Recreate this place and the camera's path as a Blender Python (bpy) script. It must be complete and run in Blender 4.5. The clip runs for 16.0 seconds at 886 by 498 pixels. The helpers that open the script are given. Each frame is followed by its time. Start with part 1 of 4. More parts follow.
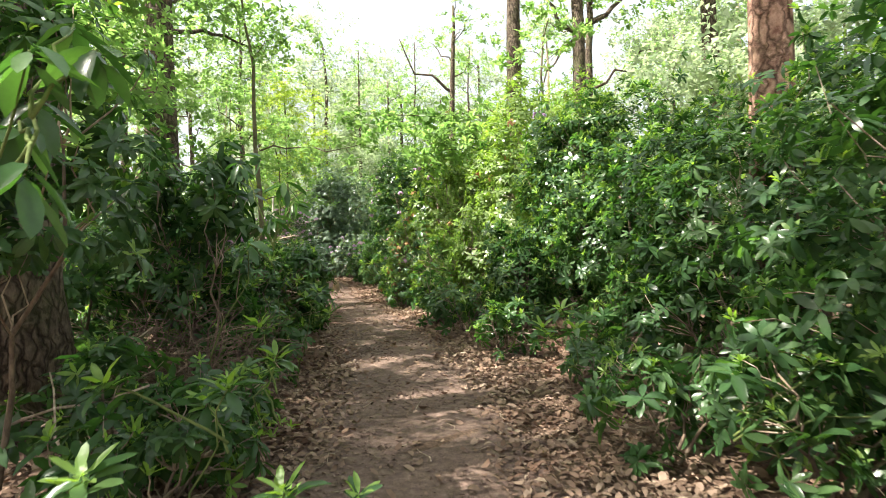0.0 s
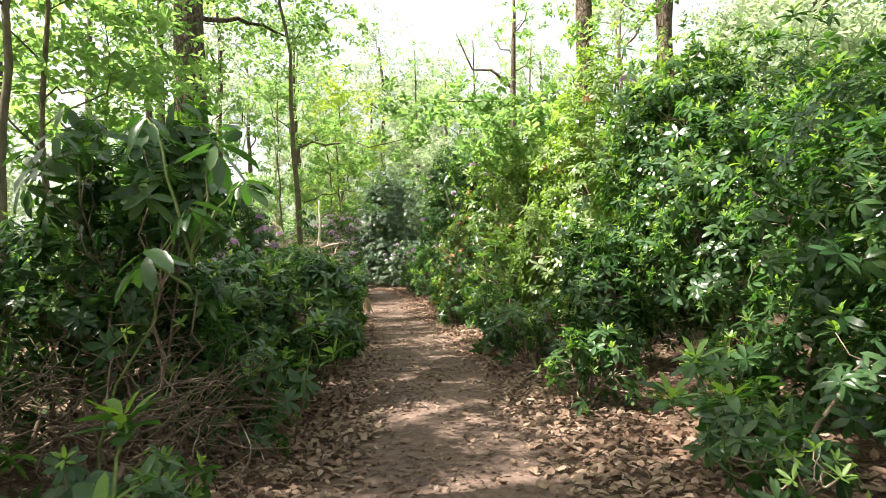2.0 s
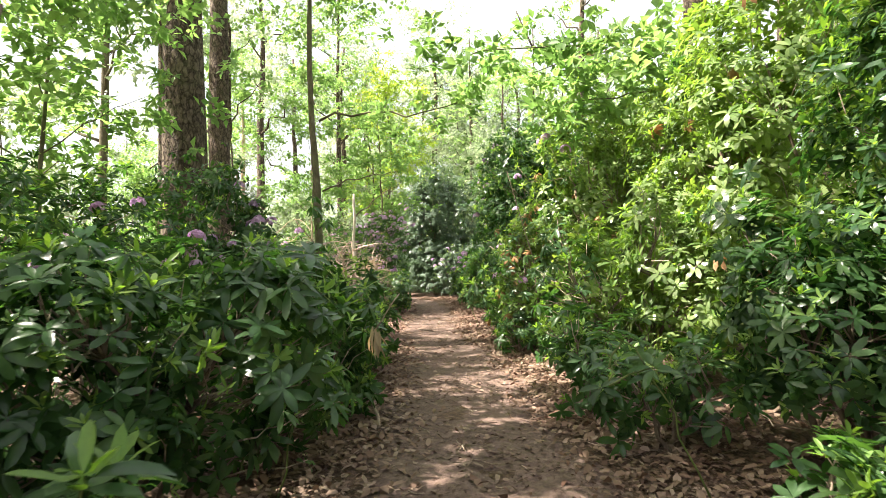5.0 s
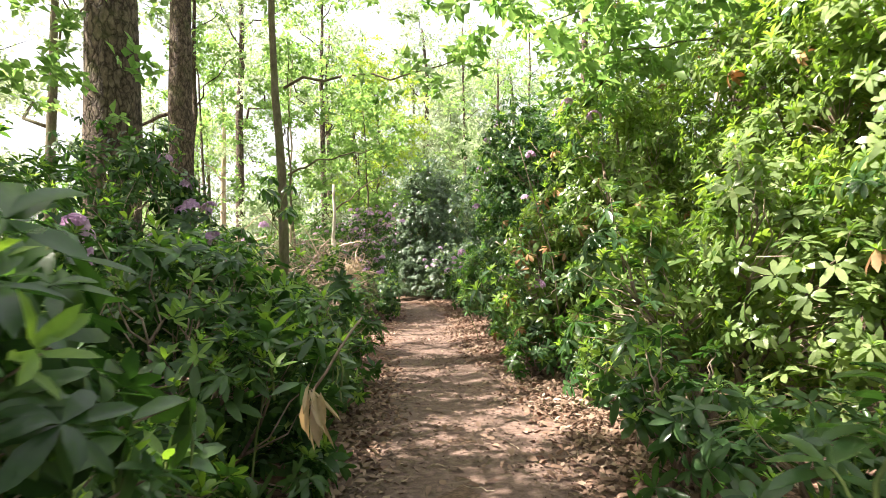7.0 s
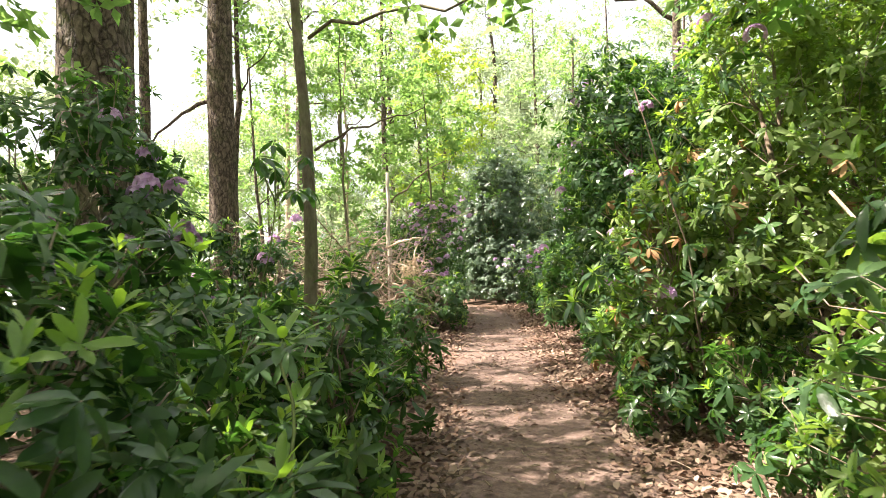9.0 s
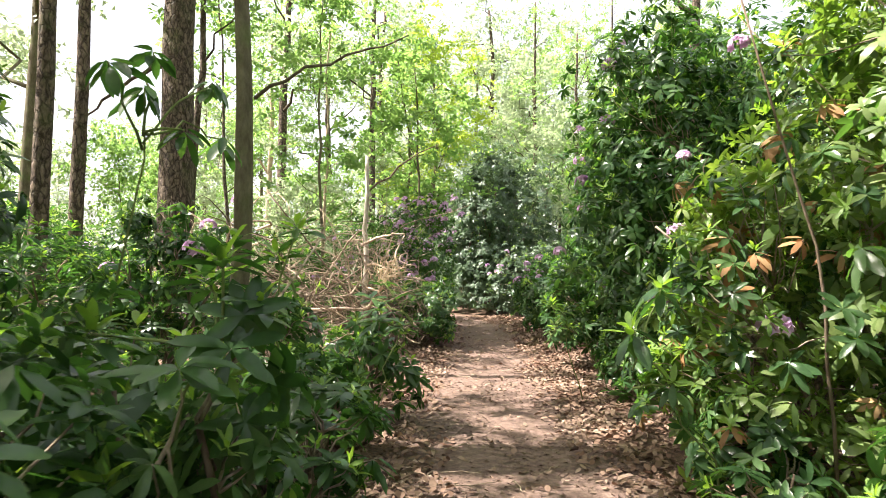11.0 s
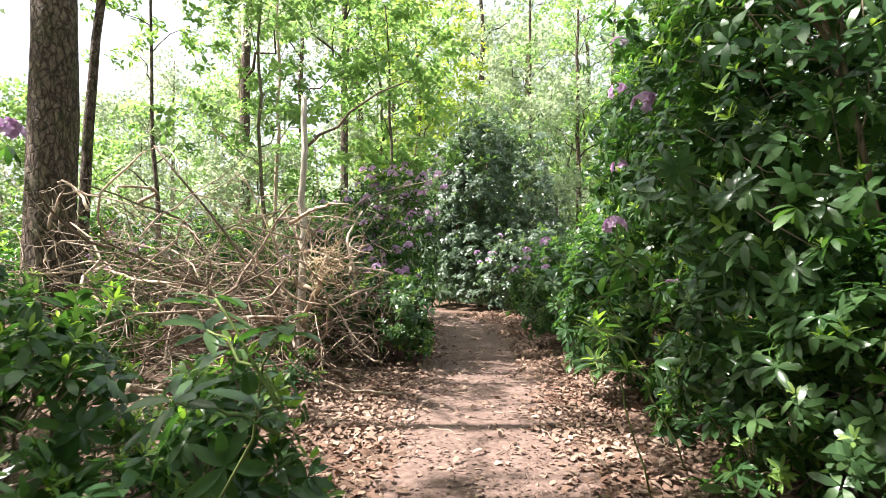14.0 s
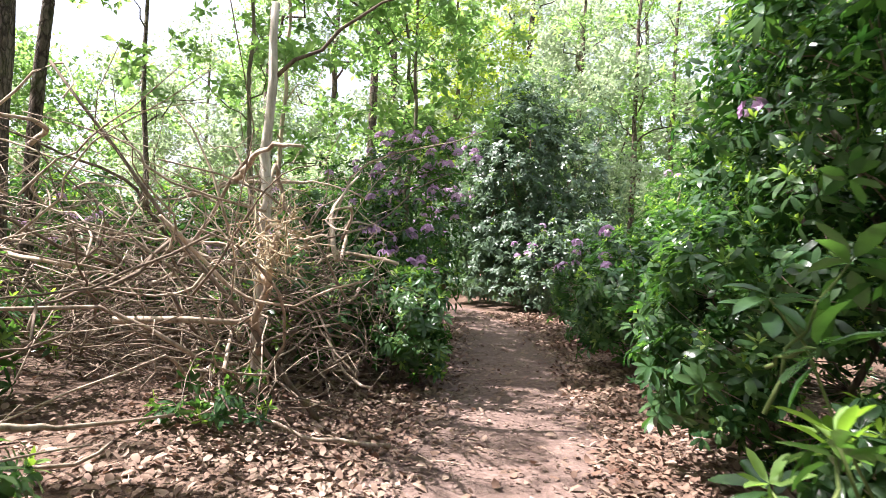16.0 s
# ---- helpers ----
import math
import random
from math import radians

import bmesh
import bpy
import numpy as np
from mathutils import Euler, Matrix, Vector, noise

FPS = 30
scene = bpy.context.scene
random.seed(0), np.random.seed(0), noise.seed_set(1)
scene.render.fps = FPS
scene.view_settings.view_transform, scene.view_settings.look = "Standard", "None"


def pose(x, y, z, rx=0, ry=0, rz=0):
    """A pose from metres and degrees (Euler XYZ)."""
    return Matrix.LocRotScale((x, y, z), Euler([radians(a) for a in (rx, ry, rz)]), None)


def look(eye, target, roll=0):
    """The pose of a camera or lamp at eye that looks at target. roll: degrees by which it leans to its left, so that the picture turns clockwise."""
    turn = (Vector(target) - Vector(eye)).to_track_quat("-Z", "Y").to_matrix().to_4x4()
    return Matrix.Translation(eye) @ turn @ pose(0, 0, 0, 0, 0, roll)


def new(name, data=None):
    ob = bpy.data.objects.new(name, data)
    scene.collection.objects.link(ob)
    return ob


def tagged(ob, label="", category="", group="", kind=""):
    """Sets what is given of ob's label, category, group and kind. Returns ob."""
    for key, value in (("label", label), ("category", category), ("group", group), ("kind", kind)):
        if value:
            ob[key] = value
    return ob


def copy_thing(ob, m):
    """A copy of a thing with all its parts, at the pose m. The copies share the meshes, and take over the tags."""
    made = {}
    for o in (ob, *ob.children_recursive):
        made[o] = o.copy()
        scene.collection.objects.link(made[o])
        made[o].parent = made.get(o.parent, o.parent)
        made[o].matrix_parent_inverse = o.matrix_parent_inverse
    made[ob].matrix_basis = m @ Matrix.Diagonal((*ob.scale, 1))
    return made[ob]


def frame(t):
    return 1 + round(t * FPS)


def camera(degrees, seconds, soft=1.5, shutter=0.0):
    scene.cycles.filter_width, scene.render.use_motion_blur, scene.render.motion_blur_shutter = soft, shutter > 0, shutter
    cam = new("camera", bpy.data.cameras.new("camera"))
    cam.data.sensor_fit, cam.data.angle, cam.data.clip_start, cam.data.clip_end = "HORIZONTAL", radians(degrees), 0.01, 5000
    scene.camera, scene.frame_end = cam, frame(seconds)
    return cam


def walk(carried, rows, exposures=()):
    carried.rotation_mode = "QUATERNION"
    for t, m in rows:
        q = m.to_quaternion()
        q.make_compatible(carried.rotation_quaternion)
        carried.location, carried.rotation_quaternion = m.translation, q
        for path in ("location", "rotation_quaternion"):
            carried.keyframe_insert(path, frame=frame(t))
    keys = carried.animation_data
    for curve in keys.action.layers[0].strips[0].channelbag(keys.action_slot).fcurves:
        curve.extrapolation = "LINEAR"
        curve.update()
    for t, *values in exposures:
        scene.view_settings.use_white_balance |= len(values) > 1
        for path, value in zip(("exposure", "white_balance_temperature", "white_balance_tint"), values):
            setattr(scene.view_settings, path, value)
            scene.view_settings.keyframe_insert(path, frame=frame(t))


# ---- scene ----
cam = camera(74.1, 16.0, soft=0.6, shutter=0.25)
PATH = [
    (0, (0.501, 0.457, 1.422), (0.444, 2.456, 1.426), -1.2),
    (0.5, (0.55, 0.975, 1.485), (0.409, 2.969, 1.525), -1.3),
    (1, (0.492, 1.459, 1.468), (0.451, 3.458, 1.448), -1.2),
    (1.5, (0.457, 1.98, 1.426), (0.435, 3.979, 1.493), -1.3),
    (2, (0.479, 2.457, 1.446), (0.213, 4.439, 1.478), -1.5),
    (2.5, (0.373, 2.942, 1.486), (0.117, 4.924, 1.551), -1.2),
    (3, (0.289, 3.43, 1.427), (-0.014, 5.406, 1.481), -0.7),
    (3.5, (0.241, 3.989, 1.499), (-0.168, 5.947, 1.536), -0.7),
    (4, (0.11, 4.479, 1.479), (-0.262, 6.443, 1.527), -0.5),
    (4.5, (0.009, 4.981, 1.421), (-0.353, 6.947, 1.482), -0.3),
    (4.7, (-0.006, 5.248, 1.42), (-0.448, 7.198, 1.475), -0.8),
    (6.8, (-0.481, 7.349, 1.406), (-0.929, 9.296, 1.5), -1.1),
    (7, (-0.531, 7.571, 1.407), (-0.948, 9.526, 1.469), -1.1),
    (7.5, (-0.638, 8.152, 1.419), (-1.175, 10.078, 1.449), -1.1),
    (8, (-0.768, 8.614, 1.42), (-1.32, 10.534, 1.495), -1.1),
    (8.5, (-0.943, 9.154, 1.406), (-1.448, 11.087, 1.502), -1.3),
    (9, (-1.074, 9.737, 1.433), (-1.721, 11.628, 1.5), -1.8),
    (9.2, (-1.139, 9.908, 1.414), (-1.787, 11.796, 1.532), -1.4),
    (11.3, (-1.735, 11.814, 1.427), (-2.349, 13.716, 1.495), 1.0),
    (11.5, (-1.784, 12.008, 1.422), (-2.414, 13.906, 1.454), 1.2),
    (12, (-1.928, 12.407, 1.443), (-2.571, 14.301, 1.479), 1.9),
    (12.5, (-2.058, 12.9, 1.484), (-2.577, 14.831, 1.552), 2.1),
    (13, (-2.113, 13.41, 1.475), (-2.761, 15.301, 1.548), 1.6),
    (13.5, (-2.196, 13.872, 1.443), (-2.827, 15.769, 1.494), 1.6),
    (14, (-2.346, 14.411, 1.471), (-2.921, 16.326, 1.511), 0.5),
    (14.5, (-2.44, 14.966, 1.491), (-3.169, 16.828, 1.525), 1.3),
    (15, (-2.578, 15.478, 1.471), (-3.173, 17.387, 1.528), 1.8),
    (15.5, (-2.716, 16.01, 1.436), (-3.323, 17.916, 1.469), 2.6),
    (16, (-2.841, 16.53, 1.448), (-3.536, 18.406, 1.454), 3.3),
]
walk(cam, [(t, look(eye, target, roll)) for t, eye, target, roll in PATH],
     exposures=[(0, 1.98, 6600, 6), (4.5, 2.15, 6700, 10), (7, 2.2, 6750, 13), (9, 2.25, 6780, 14), (12.5, 2.1, 6400, 11), (14.5, 2.05, 6150, 16), (16, 2.1, 6000, 18)])

# ---- world, sun, exposure ----
TO_SUN = Vector((-0.55, -0.20, 0.81)).normalized()
world = bpy.data.worlds.new("sky_world")
scene.world = world
world.use_nodes = True
wn = world.node_tree.nodes
sky = wn.new("ShaderNodeTexSky")
sky.sky_type = "NISHITA"
sky.sun_disc = False
sky.sun_elevation = math.asin(TO_SUN.z)
sky.sun_rotation = math.atan2(TO_SUN.x, TO_SUN.y)
sky.dust_density = 6.0
sky.air_density = 1.0
sky.ozone_density = 0.6
wn["Background"].inputs["Strength"].default_value = 0.07
veil = wn.new("ShaderNodeMix")  # even white mixed into the blue, for an overexposed sky and brighter shade
veil.data_type = "RGBA"
veil.inputs[0].default_value = 0.42
veil.inputs[7].default_value = (8.0, 8.0, 7.9, 1)
world.node_tree.links.new(sky.outputs["Color"], veil.inputs[6])
world.node_tree.links.new(veil.outputs[2], wn["Background"].inputs["Color"])
sun = new("sun", bpy.data.lights.new("sun", "SUN"))
sun.data.energy = 5.0
sun.data.angle = radians(0.53)
sun.data.color = (1.0, 0.94, 0.84)
sun.matrix_world = look(TO_SUN * 60, (0, 0, 0))


# ---- materials ----
def nodes_of(name):
    m = bpy.data.materials.new(name)
    m.use_nodes = True
    nt = m.node_tree
    return m, nt, nt.nodes["Principled BSDF"], nt.nodes["Material Output"]


def ramp(nt, fac, stops):
    r = nt.nodes.new("ShaderNodeValToRGB")
    e = r.color_ramp.elements
    while len(e) < len(stops):
        e.new(0.5)
    for k, (p, c) in enumerate(stops):
        e[k].position, e[k].color = p, (*c, 1)
    nt.links.new(fac, r.inputs["Fac"])
    return r.outputs["Color"]


def noise_tex(nt, scale, detail=4, rough=0.6, coord="Object", stretch=None):
    tc = nt.nodes.new("ShaderNodeTexCoord")
    n = nt.nodes.new("ShaderNodeTexNoise")
    n.inputs["Scale"].default_value = scale
    n.inputs["Detail"].default_value = detail
    n.inputs["Roughness"].default_value = rough
    src = tc.outputs[coord]
    if stretch:
        mp = nt.nodes.new("ShaderNodeMapping")
        mp.inputs["Scale"].default_value = stretch
        nt.links.new(src, mp.inputs["Vector"])
        src = mp.outputs["Vector"]
    nt.links.new(src, n.inputs["Vector"])
    return n.outputs["Fac"]


def mixc(nt, fac, a, b, mode="MIX"):
    m = nt.nodes.new("ShaderNodeMix")
    m.data_type, m.blend_type = "RGBA", mode
    for sock, v in ((m.inputs[0], fac), (m.inputs[6], a), (m.inputs[7], b)):
        if isinstance(v, (int, float)):
            sock.default_value = v
        elif isinstance(v, tuple):
            sock.default_value = (*v, 1)
        else:
            nt.links.new(v, sock)
    return m.outputs[2]


def bump(nt, bsdf, height, strength, dist):
    b = nt.nodes.new("ShaderNodeBump")
    b.inputs["Strength"].default_value = strength
    b.inputs["Distance"].default_value = dist
    nt.links.new(height, b.inputs["Height"])
    nt.links.new(b.outputs["Normal"], bsdf.inputs["Normal"])


def leaf_material(name, stops, rough, trans, trans_tint, per="island", spec=0.4):
    """A leaf: coloured leaf by leaf, glossy above, letting light through."""
    m, nt, p, out = nodes_of(name)
    if per == "island":
        g = nt.nodes.new("ShaderNodeNewGeometry")
        rnd = g.outputs["Random Per Island"]
    else:
        g = nt.nodes.new("ShaderNodeObjectInfo")
        rnd = g.outputs["Random"]
    col = ramp(nt, rnd, stops)
    big = noise_tex(nt, 0.9, 2)
    col = mixc(nt, 0.45, col, ramp(nt, big, [(0.3, stops[0][1]), (0.7, stops[-1][1])]))
    fine = noise_tex(nt, 45.0, 3)
    col = mixc(nt, 0.25, col, ramp(nt, fine, [(0.3, (0.4, 0.4, 0.4)), (0.7, (1, 1, 1))]), "MULTIPLY")
    nt.links.new(col, p.inputs["Base Color"])
    p.inputs["Roughness"].default_value = rough
    p.inputs["Specular IOR Level"].default_value = spec
    bump(nt, p, fine, 0.25, 0.004)
    t = nt.nodes.new("ShaderNodeBsdfTranslucent")
    nt.links.new(mixc(nt, 1.0, col, trans_tint, "MULTIPLY"), t.inputs["Color"])
    mx = nt.nodes.new("ShaderNodeMixShader")
    mx.inputs[0].default_value = trans
    nt.links.new(p.outputs[0], mx.inputs[1])
    nt.links.new(t.outputs[0], mx.inputs[2])
    nt.links.new(mx.outputs[0], out.inputs["Surface"])
    return m


OLD = [(0.0, (0.017, 0.050, 0.021)), (0.5, (0.041, 0.098, 0.036)), (1.0, (0.108, 0.182, 0.068))]
FRESH = [(0.0, (0.11, 0.22, 0.05)), (0.6, (0.19, 0.32, 0.08)), (1.0, (0.32, 0.43, 0.14))]
TREE = [(0.0, (0.085, 0.175, 0.055)), (0.5, (0.155, 0.27, 0.095)), (1.0, (0.27, 0.38, 0.15))]
# paler, greyer copy of TREE: haze and overexposure put into the leaf colour
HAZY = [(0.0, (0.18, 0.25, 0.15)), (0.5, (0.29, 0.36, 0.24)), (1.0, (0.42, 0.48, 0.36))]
m_leaf = leaf_material("rhododendron_leaf", OLD, 0.27, 0.34, (1.9, 2.4, 0.8))
# lighter, yellower copy of OLD: sunlight put into the leaf colour
SUNLIT_LEAF = [(0.0, (0.065, 0.120, 0.040)), (0.5, (0.150, 0.220, 0.078)), (1.0, (0.300, 0.360, 0.155))]
m_sunlit_leaf = leaf_material("sunlit_yellowish_leaf", SUNLIT_LEAF, 0.27, 0.36, (1.9, 2.2, 0.6))
m_fresh = leaf_material("fresh_leaf", FRESH, 0.40, 0.5, (1.7, 1.8, 0.5))
m_tree = leaf_material("tree_leaf", TREE, 0.5, 0.6, (1.65, 1.7, 1.1))
m_hazy = leaf_material("hazy_tree_leaf", HAZY, 0.5, 0.6, (1.5, 1.5, 1.2))
m_vivid = leaf_material("vivid_tree_leaf", [(0.0, (0.20, 0.31, 0.06)), (1.0, (0.38, 0.47, 0.12))], 0.5, 0.6, (1.7, 1.7, 0.8))
m_silver = leaf_material("greyish_rhododendron_leaf", [(0.0, (0.040, 0.070, 0.045)), (0.5, (0.085, 0.130, 0.085)), (1.0, (0.16, 0.22, 0.15))], 0.34, 0.3, (1.7, 2.0, 1.0), spec=0.45)
m_whorl = leaf_material("single_whorl_leaf", OLD, 0.27, 0.34, (1.9, 2.4, 0.8), per="object")
m_dead = leaf_material("dead_leaf", [(0.0, (0.22, 0.10, 0.045)), (0.5, (0.36, 0.20, 0.09)), (1.0, (0.52, 0.36, 0.20))],
                       0.7, 0.25, (1.2, 0.9, 0.6), spec=0.2)
m_litter = leaf_material("litter_leaf", [(0.0, (0.10, 0.048, 0.030)), (0.35, (0.16, 0.088, 0.060)), (0.76, (0.28, 0.178, 0.130)),
                                         (1.0, (0.44, 0.335, 0.26))], 0.75, 0.08, (1.0, 0.8, 0.6), spec=0.25)
m_straw = leaf_material("straw_leaf", [(0.0, (0.36, 0.26, 0.15)), (1.0, (0.66, 0.56, 0.40))], 0.7, 0.25, (1.1, 0.9, 0.6), spec=0.2)
m_crumb = leaf_material("leaf_crumb", [(0.0, (0.06, 0.036, 0.028)), (0.5, (0.15, 0.095, 0.072)), (1.0, (0.29, 0.21, 0.17))], 0.8, 0.05, (1.0, 0.8, 0.6), spec=0.2)
m_petal = leaf_material("petal", [(0.0, (0.54, 0.31, 0.55)), (0.5, (0.70, 0.48, 0.70)), (1.0, (0.86, 0.72, 0.85))],
                        0.6, 0.35, (1.1, 0.9, 1.1), spec=0.2)


def bark_material(name, dark, light, scale, stretch, strength, moss=0.0, plates=0.0):
    m, nt, p, out = nodes_of(name)
    ridg = noise_tex(nt, scale, 8, 0.7, stretch=stretch)
    col = ramp(nt, ridg, [(0.34, dark), (0.5, tuple((a + b) / 2 for a, b in zip(dark, light))), (0.66, light)])
    if plates:
        tc, mp, vo = nt.nodes.new("ShaderNodeTexCoord"), nt.nodes.new("ShaderNodeMapping"), nt.nodes.new("ShaderNodeTexVoronoi")
        vo.feature = "DISTANCE_TO_EDGE"
        mp.inputs["Scale"].default_value = (1.0, 1.0, 0.34)
        vo.inputs["Scale"].default_value = plates
        wob = nt.nodes.new("ShaderNodeVectorMath")
        wn_ = nt.nodes.new("ShaderNodeTexNoise")
        wn_.inputs["Scale"].default_value = 6.0
        wn_.inputs["Detail"].default_value = 5
        nt.links.new(tc.outputs["Object"], wn_.inputs["Vector"])
        wob.operation = "MULTIPLY_ADD"
        wob.inputs[1].default_value = (0.16, 0.16, 0.3)
        nt.links.new(wn_.outputs["Color"], wob.inputs[0])
        nt.links.new(tc.outputs["Object"], wob.inputs[2])
        nt.links.new(wob.outputs["Vector"], mp.inputs["Vector"])
        nt.links.new(mp.outputs["Vector"], vo.inputs["Vector"])
        crack = ramp(nt, vo.outputs["Distance"], [(0.0, (0.22, 0.2, 0.19)), (0.16, (1, 1, 1))])
        col = mixc(nt, 0.9, col, crack, "MULTIPLY")
        ridg = mixc(nt, 0.6, ridg, crack)
    blot = noise_tex(nt, 1.7, 3)
    col = mixc(nt, 0.5, col, ramp(nt, blot, [(0.35, (0.55, 0.5, 0.48)), (0.65, (1, 1, 1))]), "MULTIPLY")
    if moss:
        col = mixc(nt, ramp(nt, noise_tex(nt, 2.6, 5), [(0.5, (0, 0, 0)), (0.75, (moss, moss, moss))]), col, (0.10, 0.14, 0.04))
    nt.links.new(col, p.inputs["Base Color"])
    p.inputs["Roughness"].default_value = 0.85
    p.inputs["Specular IOR Level"].default_value = 0.2
    bump(nt, p, ridg, strength, 0.03)
    return m


m_bark = bark_material("ridged_bark", (0.050, 0.036, 0.028), (0.24, 0.185, 0.145), 5.0, (3.0, 3.0, 1.6), 1.0, 0.35, 13.0)
m_pine = bark_material("plated_pine_bark", (0.16, 0.075, 0.055), (0.56, 0.36, 0.28), 5.0, (2.2, 2.2, 1.6), 1.0, 0.0, 8.0)
m_smooth = bark_material("smooth_sapling_bark", (0.085, 0.070, 0.045), (0.20, 0.175, 0.115), 9.0, (1.5, 1.5, 0.6), 0.4, 0.7)
m_pale = bark_material("peeled_pale_wood", (0.30, 0.21, 0.14), (0.68, 0.56, 0.44), 7.0, (3.0, 3.0, 0.3), 0.5)
m_weathered = bark_material("weathered_dead_wood", (0.34, 0.29, 0.24), (0.74, 0.67, 0.58), 7.0, (3.0, 3.0, 0.4), 0.6)
m_twig = bark_material("grey_brown_twig", (0.085, 0.060, 0.045), (0.25, 0.19, 0.14), 14.0, (2.0, 2.0, 0.7), 0.4)
m_drytwig = bark_material("bleached_dry_branch", (0.16, 0.11, 0.075), (0.56, 0.46, 0.36), 11.0, (2.0, 2.0, 0.6), 0.4)
m_shoot = bark_material("green_shoot", (0.09, 0.12, 0.04), (0.20, 0.26, 0.08), 12.0, None, 0.2)

m_soil, nt, p, out = nodes_of("woodland_soil")
n1, n2 = noise_tex(nt, 1.1, 5), noise_tex(nt, 28.0, 6, 0.7)
c = ramp(nt, n2, [(0.32, (0.045, 0.027, 0.019)), (0.5, (0.125, 0.075, 0.050)), (0.7, (0.25, 0.16, 0.11))])
c = mixc(nt, 0.6, c, ramp(nt, n1, [(0.35, (0.6, 0.55, 0.5)), (0.65, (1, 1, 1))]), "MULTIPLY")
nt.links.new(c, p.inputs["Base Color"])
p.inputs["Roughness"].default_value = 0.95
bump(nt, p, n2, 0.8, 0.03)

m_path, nt, p, out = nodes_of("trodden_earth")
n1, n2, n3 = noise_tex(nt, 0.8, 5), noise_tex(nt, 17.0, 7, 0.72), noise_tex(nt, 90.0, 3)
c = ramp(nt, n2, [(0.30, (0.086, 0.055, 0.044)), (0.5, (0.162, 0.108, 0.088)), (0.72, (0.265, 0.190, 0.162))])
c = mixc(nt, 0.55, c, ramp(nt, n1, [(0.35, (0.68, 0.62, 0.58)), (0.65, (1.05, 1, 0.97))]), "MULTIPLY")
c = mixc(nt, 0.45, c, ramp(nt, n3, [(0.38, (0.45, 0.4, 0.36)), (0.5, (1, 1, 1))]), "MULTIPLY")
nt.links.new(c, p.inputs["Base Color"])
p.inputs["Roughness"].default_value = 0.92
bump(nt, p, n2, 0.6, 0.025)


# ---- mesh helpers ----
def mesh_of(name, verts, tris, material, smooth=False):
    me = bpy.data.meshes.new(name)
    verts = np.asarray(verts, dtype=np.float32).reshape(-1, 3)
    tris = np.asarray(tris, dtype=np.int32).reshape(-1, 3)
    me.vertices.add(len(verts))
    me.vertices.foreach_set("co", verts.ravel())
    me.loops.add(tris.size)
    me.loops.foreach_set("vertex_index", tris.ravel())
    me.polygons.add(len(tris))
    me.polygons.foreach_set("loop_start", np.arange(0, tris.size, 3, dtype=np.int32))
    if smooth:
        me.polygons.foreach_set("use_smooth", np.ones(len(tris), dtype=bool))
    me.materials.append(material)
    me.update(calc_edges=True)
    return me


def part(name, mesh, parent, label="", at=None, kind=""):
    ob = new(name, mesh)
    ob.parent = parent
    if at is not None:
        ob.matrix_basis = at
    return tagged(ob, label=label, kind=kind)


def thing(name, x, y, z, label, category, group="", kind=""):
    ob = new(name)
    ob.empty_display_size = 0.2
    ob.location = (x, y, z)
    return tagged(ob, label, category, group, kind)


def merged(pieces):
    vs, ts, n = [], [], 0
    for v, t in pieces:
        vs.append(v)
        ts.append(t + n)
        n += len(v)
    return np.concatenate(vs), np.concatenate(ts)


def tube(pts, radii, sides=6, rough=0.0, rng=None):
    """A tapered limb along pts, closed at both ends."""
    pts = np.asarray(pts, float)
    n = len(pts)
    tan = np.gradient(pts, axis=0)
    tan /= np.linalg.norm(tan, axis=1)[:, None] + 1e-9
    ref = np.array([1.0, 0.13, 0.21]) if abs(tan[0, 0]) < 0.8 else np.array([0.1, 1.0, 0.2])
    u = np.cross(tan, ref)
    u /= np.linalg.norm(u, axis=1)[:, None]
    w = np.cross(tan, u)
    a = np.linspace(0, 2 * np.pi, sides, endpoint=False)
    rad = np.asarray(radii, float)[:, None] * np.ones((n, sides))
    if rough and rng is not None:
        rad = rad * (1 + rough * rng.normal(size=(n, sides)))
    v = pts[:, None, :] + rad[..., None] * (np.cos(a)[None, :, None] * u[:, None, :] + np.sin(a)[None, :, None] * w[:, None, :])
    v = np.concatenate([v.reshape(-1, 3), pts[:1], pts[-1:]])
    i, j = np.meshgrid(np.arange(n - 1), np.arange(sides), indexing="ij")
    k = (j + 1) % sides
    a0, a1, b0, b1 = i * sides + j, i * sides + k, (i + 1) * sides + j, (i + 1) * sides + k
    t = np.concatenate([np.stack([a0, a1, b1], -1).reshape(-1, 3), np.stack([a0, b1, b0], -1).reshape(-1, 3)])
    j = np.arange(sides)
    k = (j + 1) % sides
    lo = np.stack([np.full(sides, n * sides), k, j], -1)
    hi = np.stack([np.full(sides, n * sides + 1), (n - 1) * sides + j, (n - 1) * sides + k], -1)
    return v, np.concatenate([t, lo, hi])


def bend(p, q, rng, amount=0.12, n=6, sag=0.0):
    """A crooked line from p to q."""
    p, q = np.asarray(p, float), np.asarray(q, float)
    s = np.linspace(0, 1, n)[:, None]
    d = np.linalg.norm(q - p)
    wob = rng.normal(size=(n, 3)) * amount * d * np.sqrt(s * (1 - s))
    line = p + (q - p) * s + wob
    line[:, 2] += sag * d * (4 * s[:, 0] * (1 - s[:, 0]))
    return line


def frames_of(dirs, rng, size):
    """Rotation and scale for each direction, with a random twist."""
    z = dirs / (np.linalg.norm(dirs, axis=1)[:, None] + 1e-9)
    ref = rng.normal(size=z.shape)
    x = np.cross(ref, z)
    x /= np.linalg.norm(x, axis=1)[:, None] + 1e-9
    y = np.cross(z, x)
    return np.stack([x, y, z], -1) * size[:, None, None]


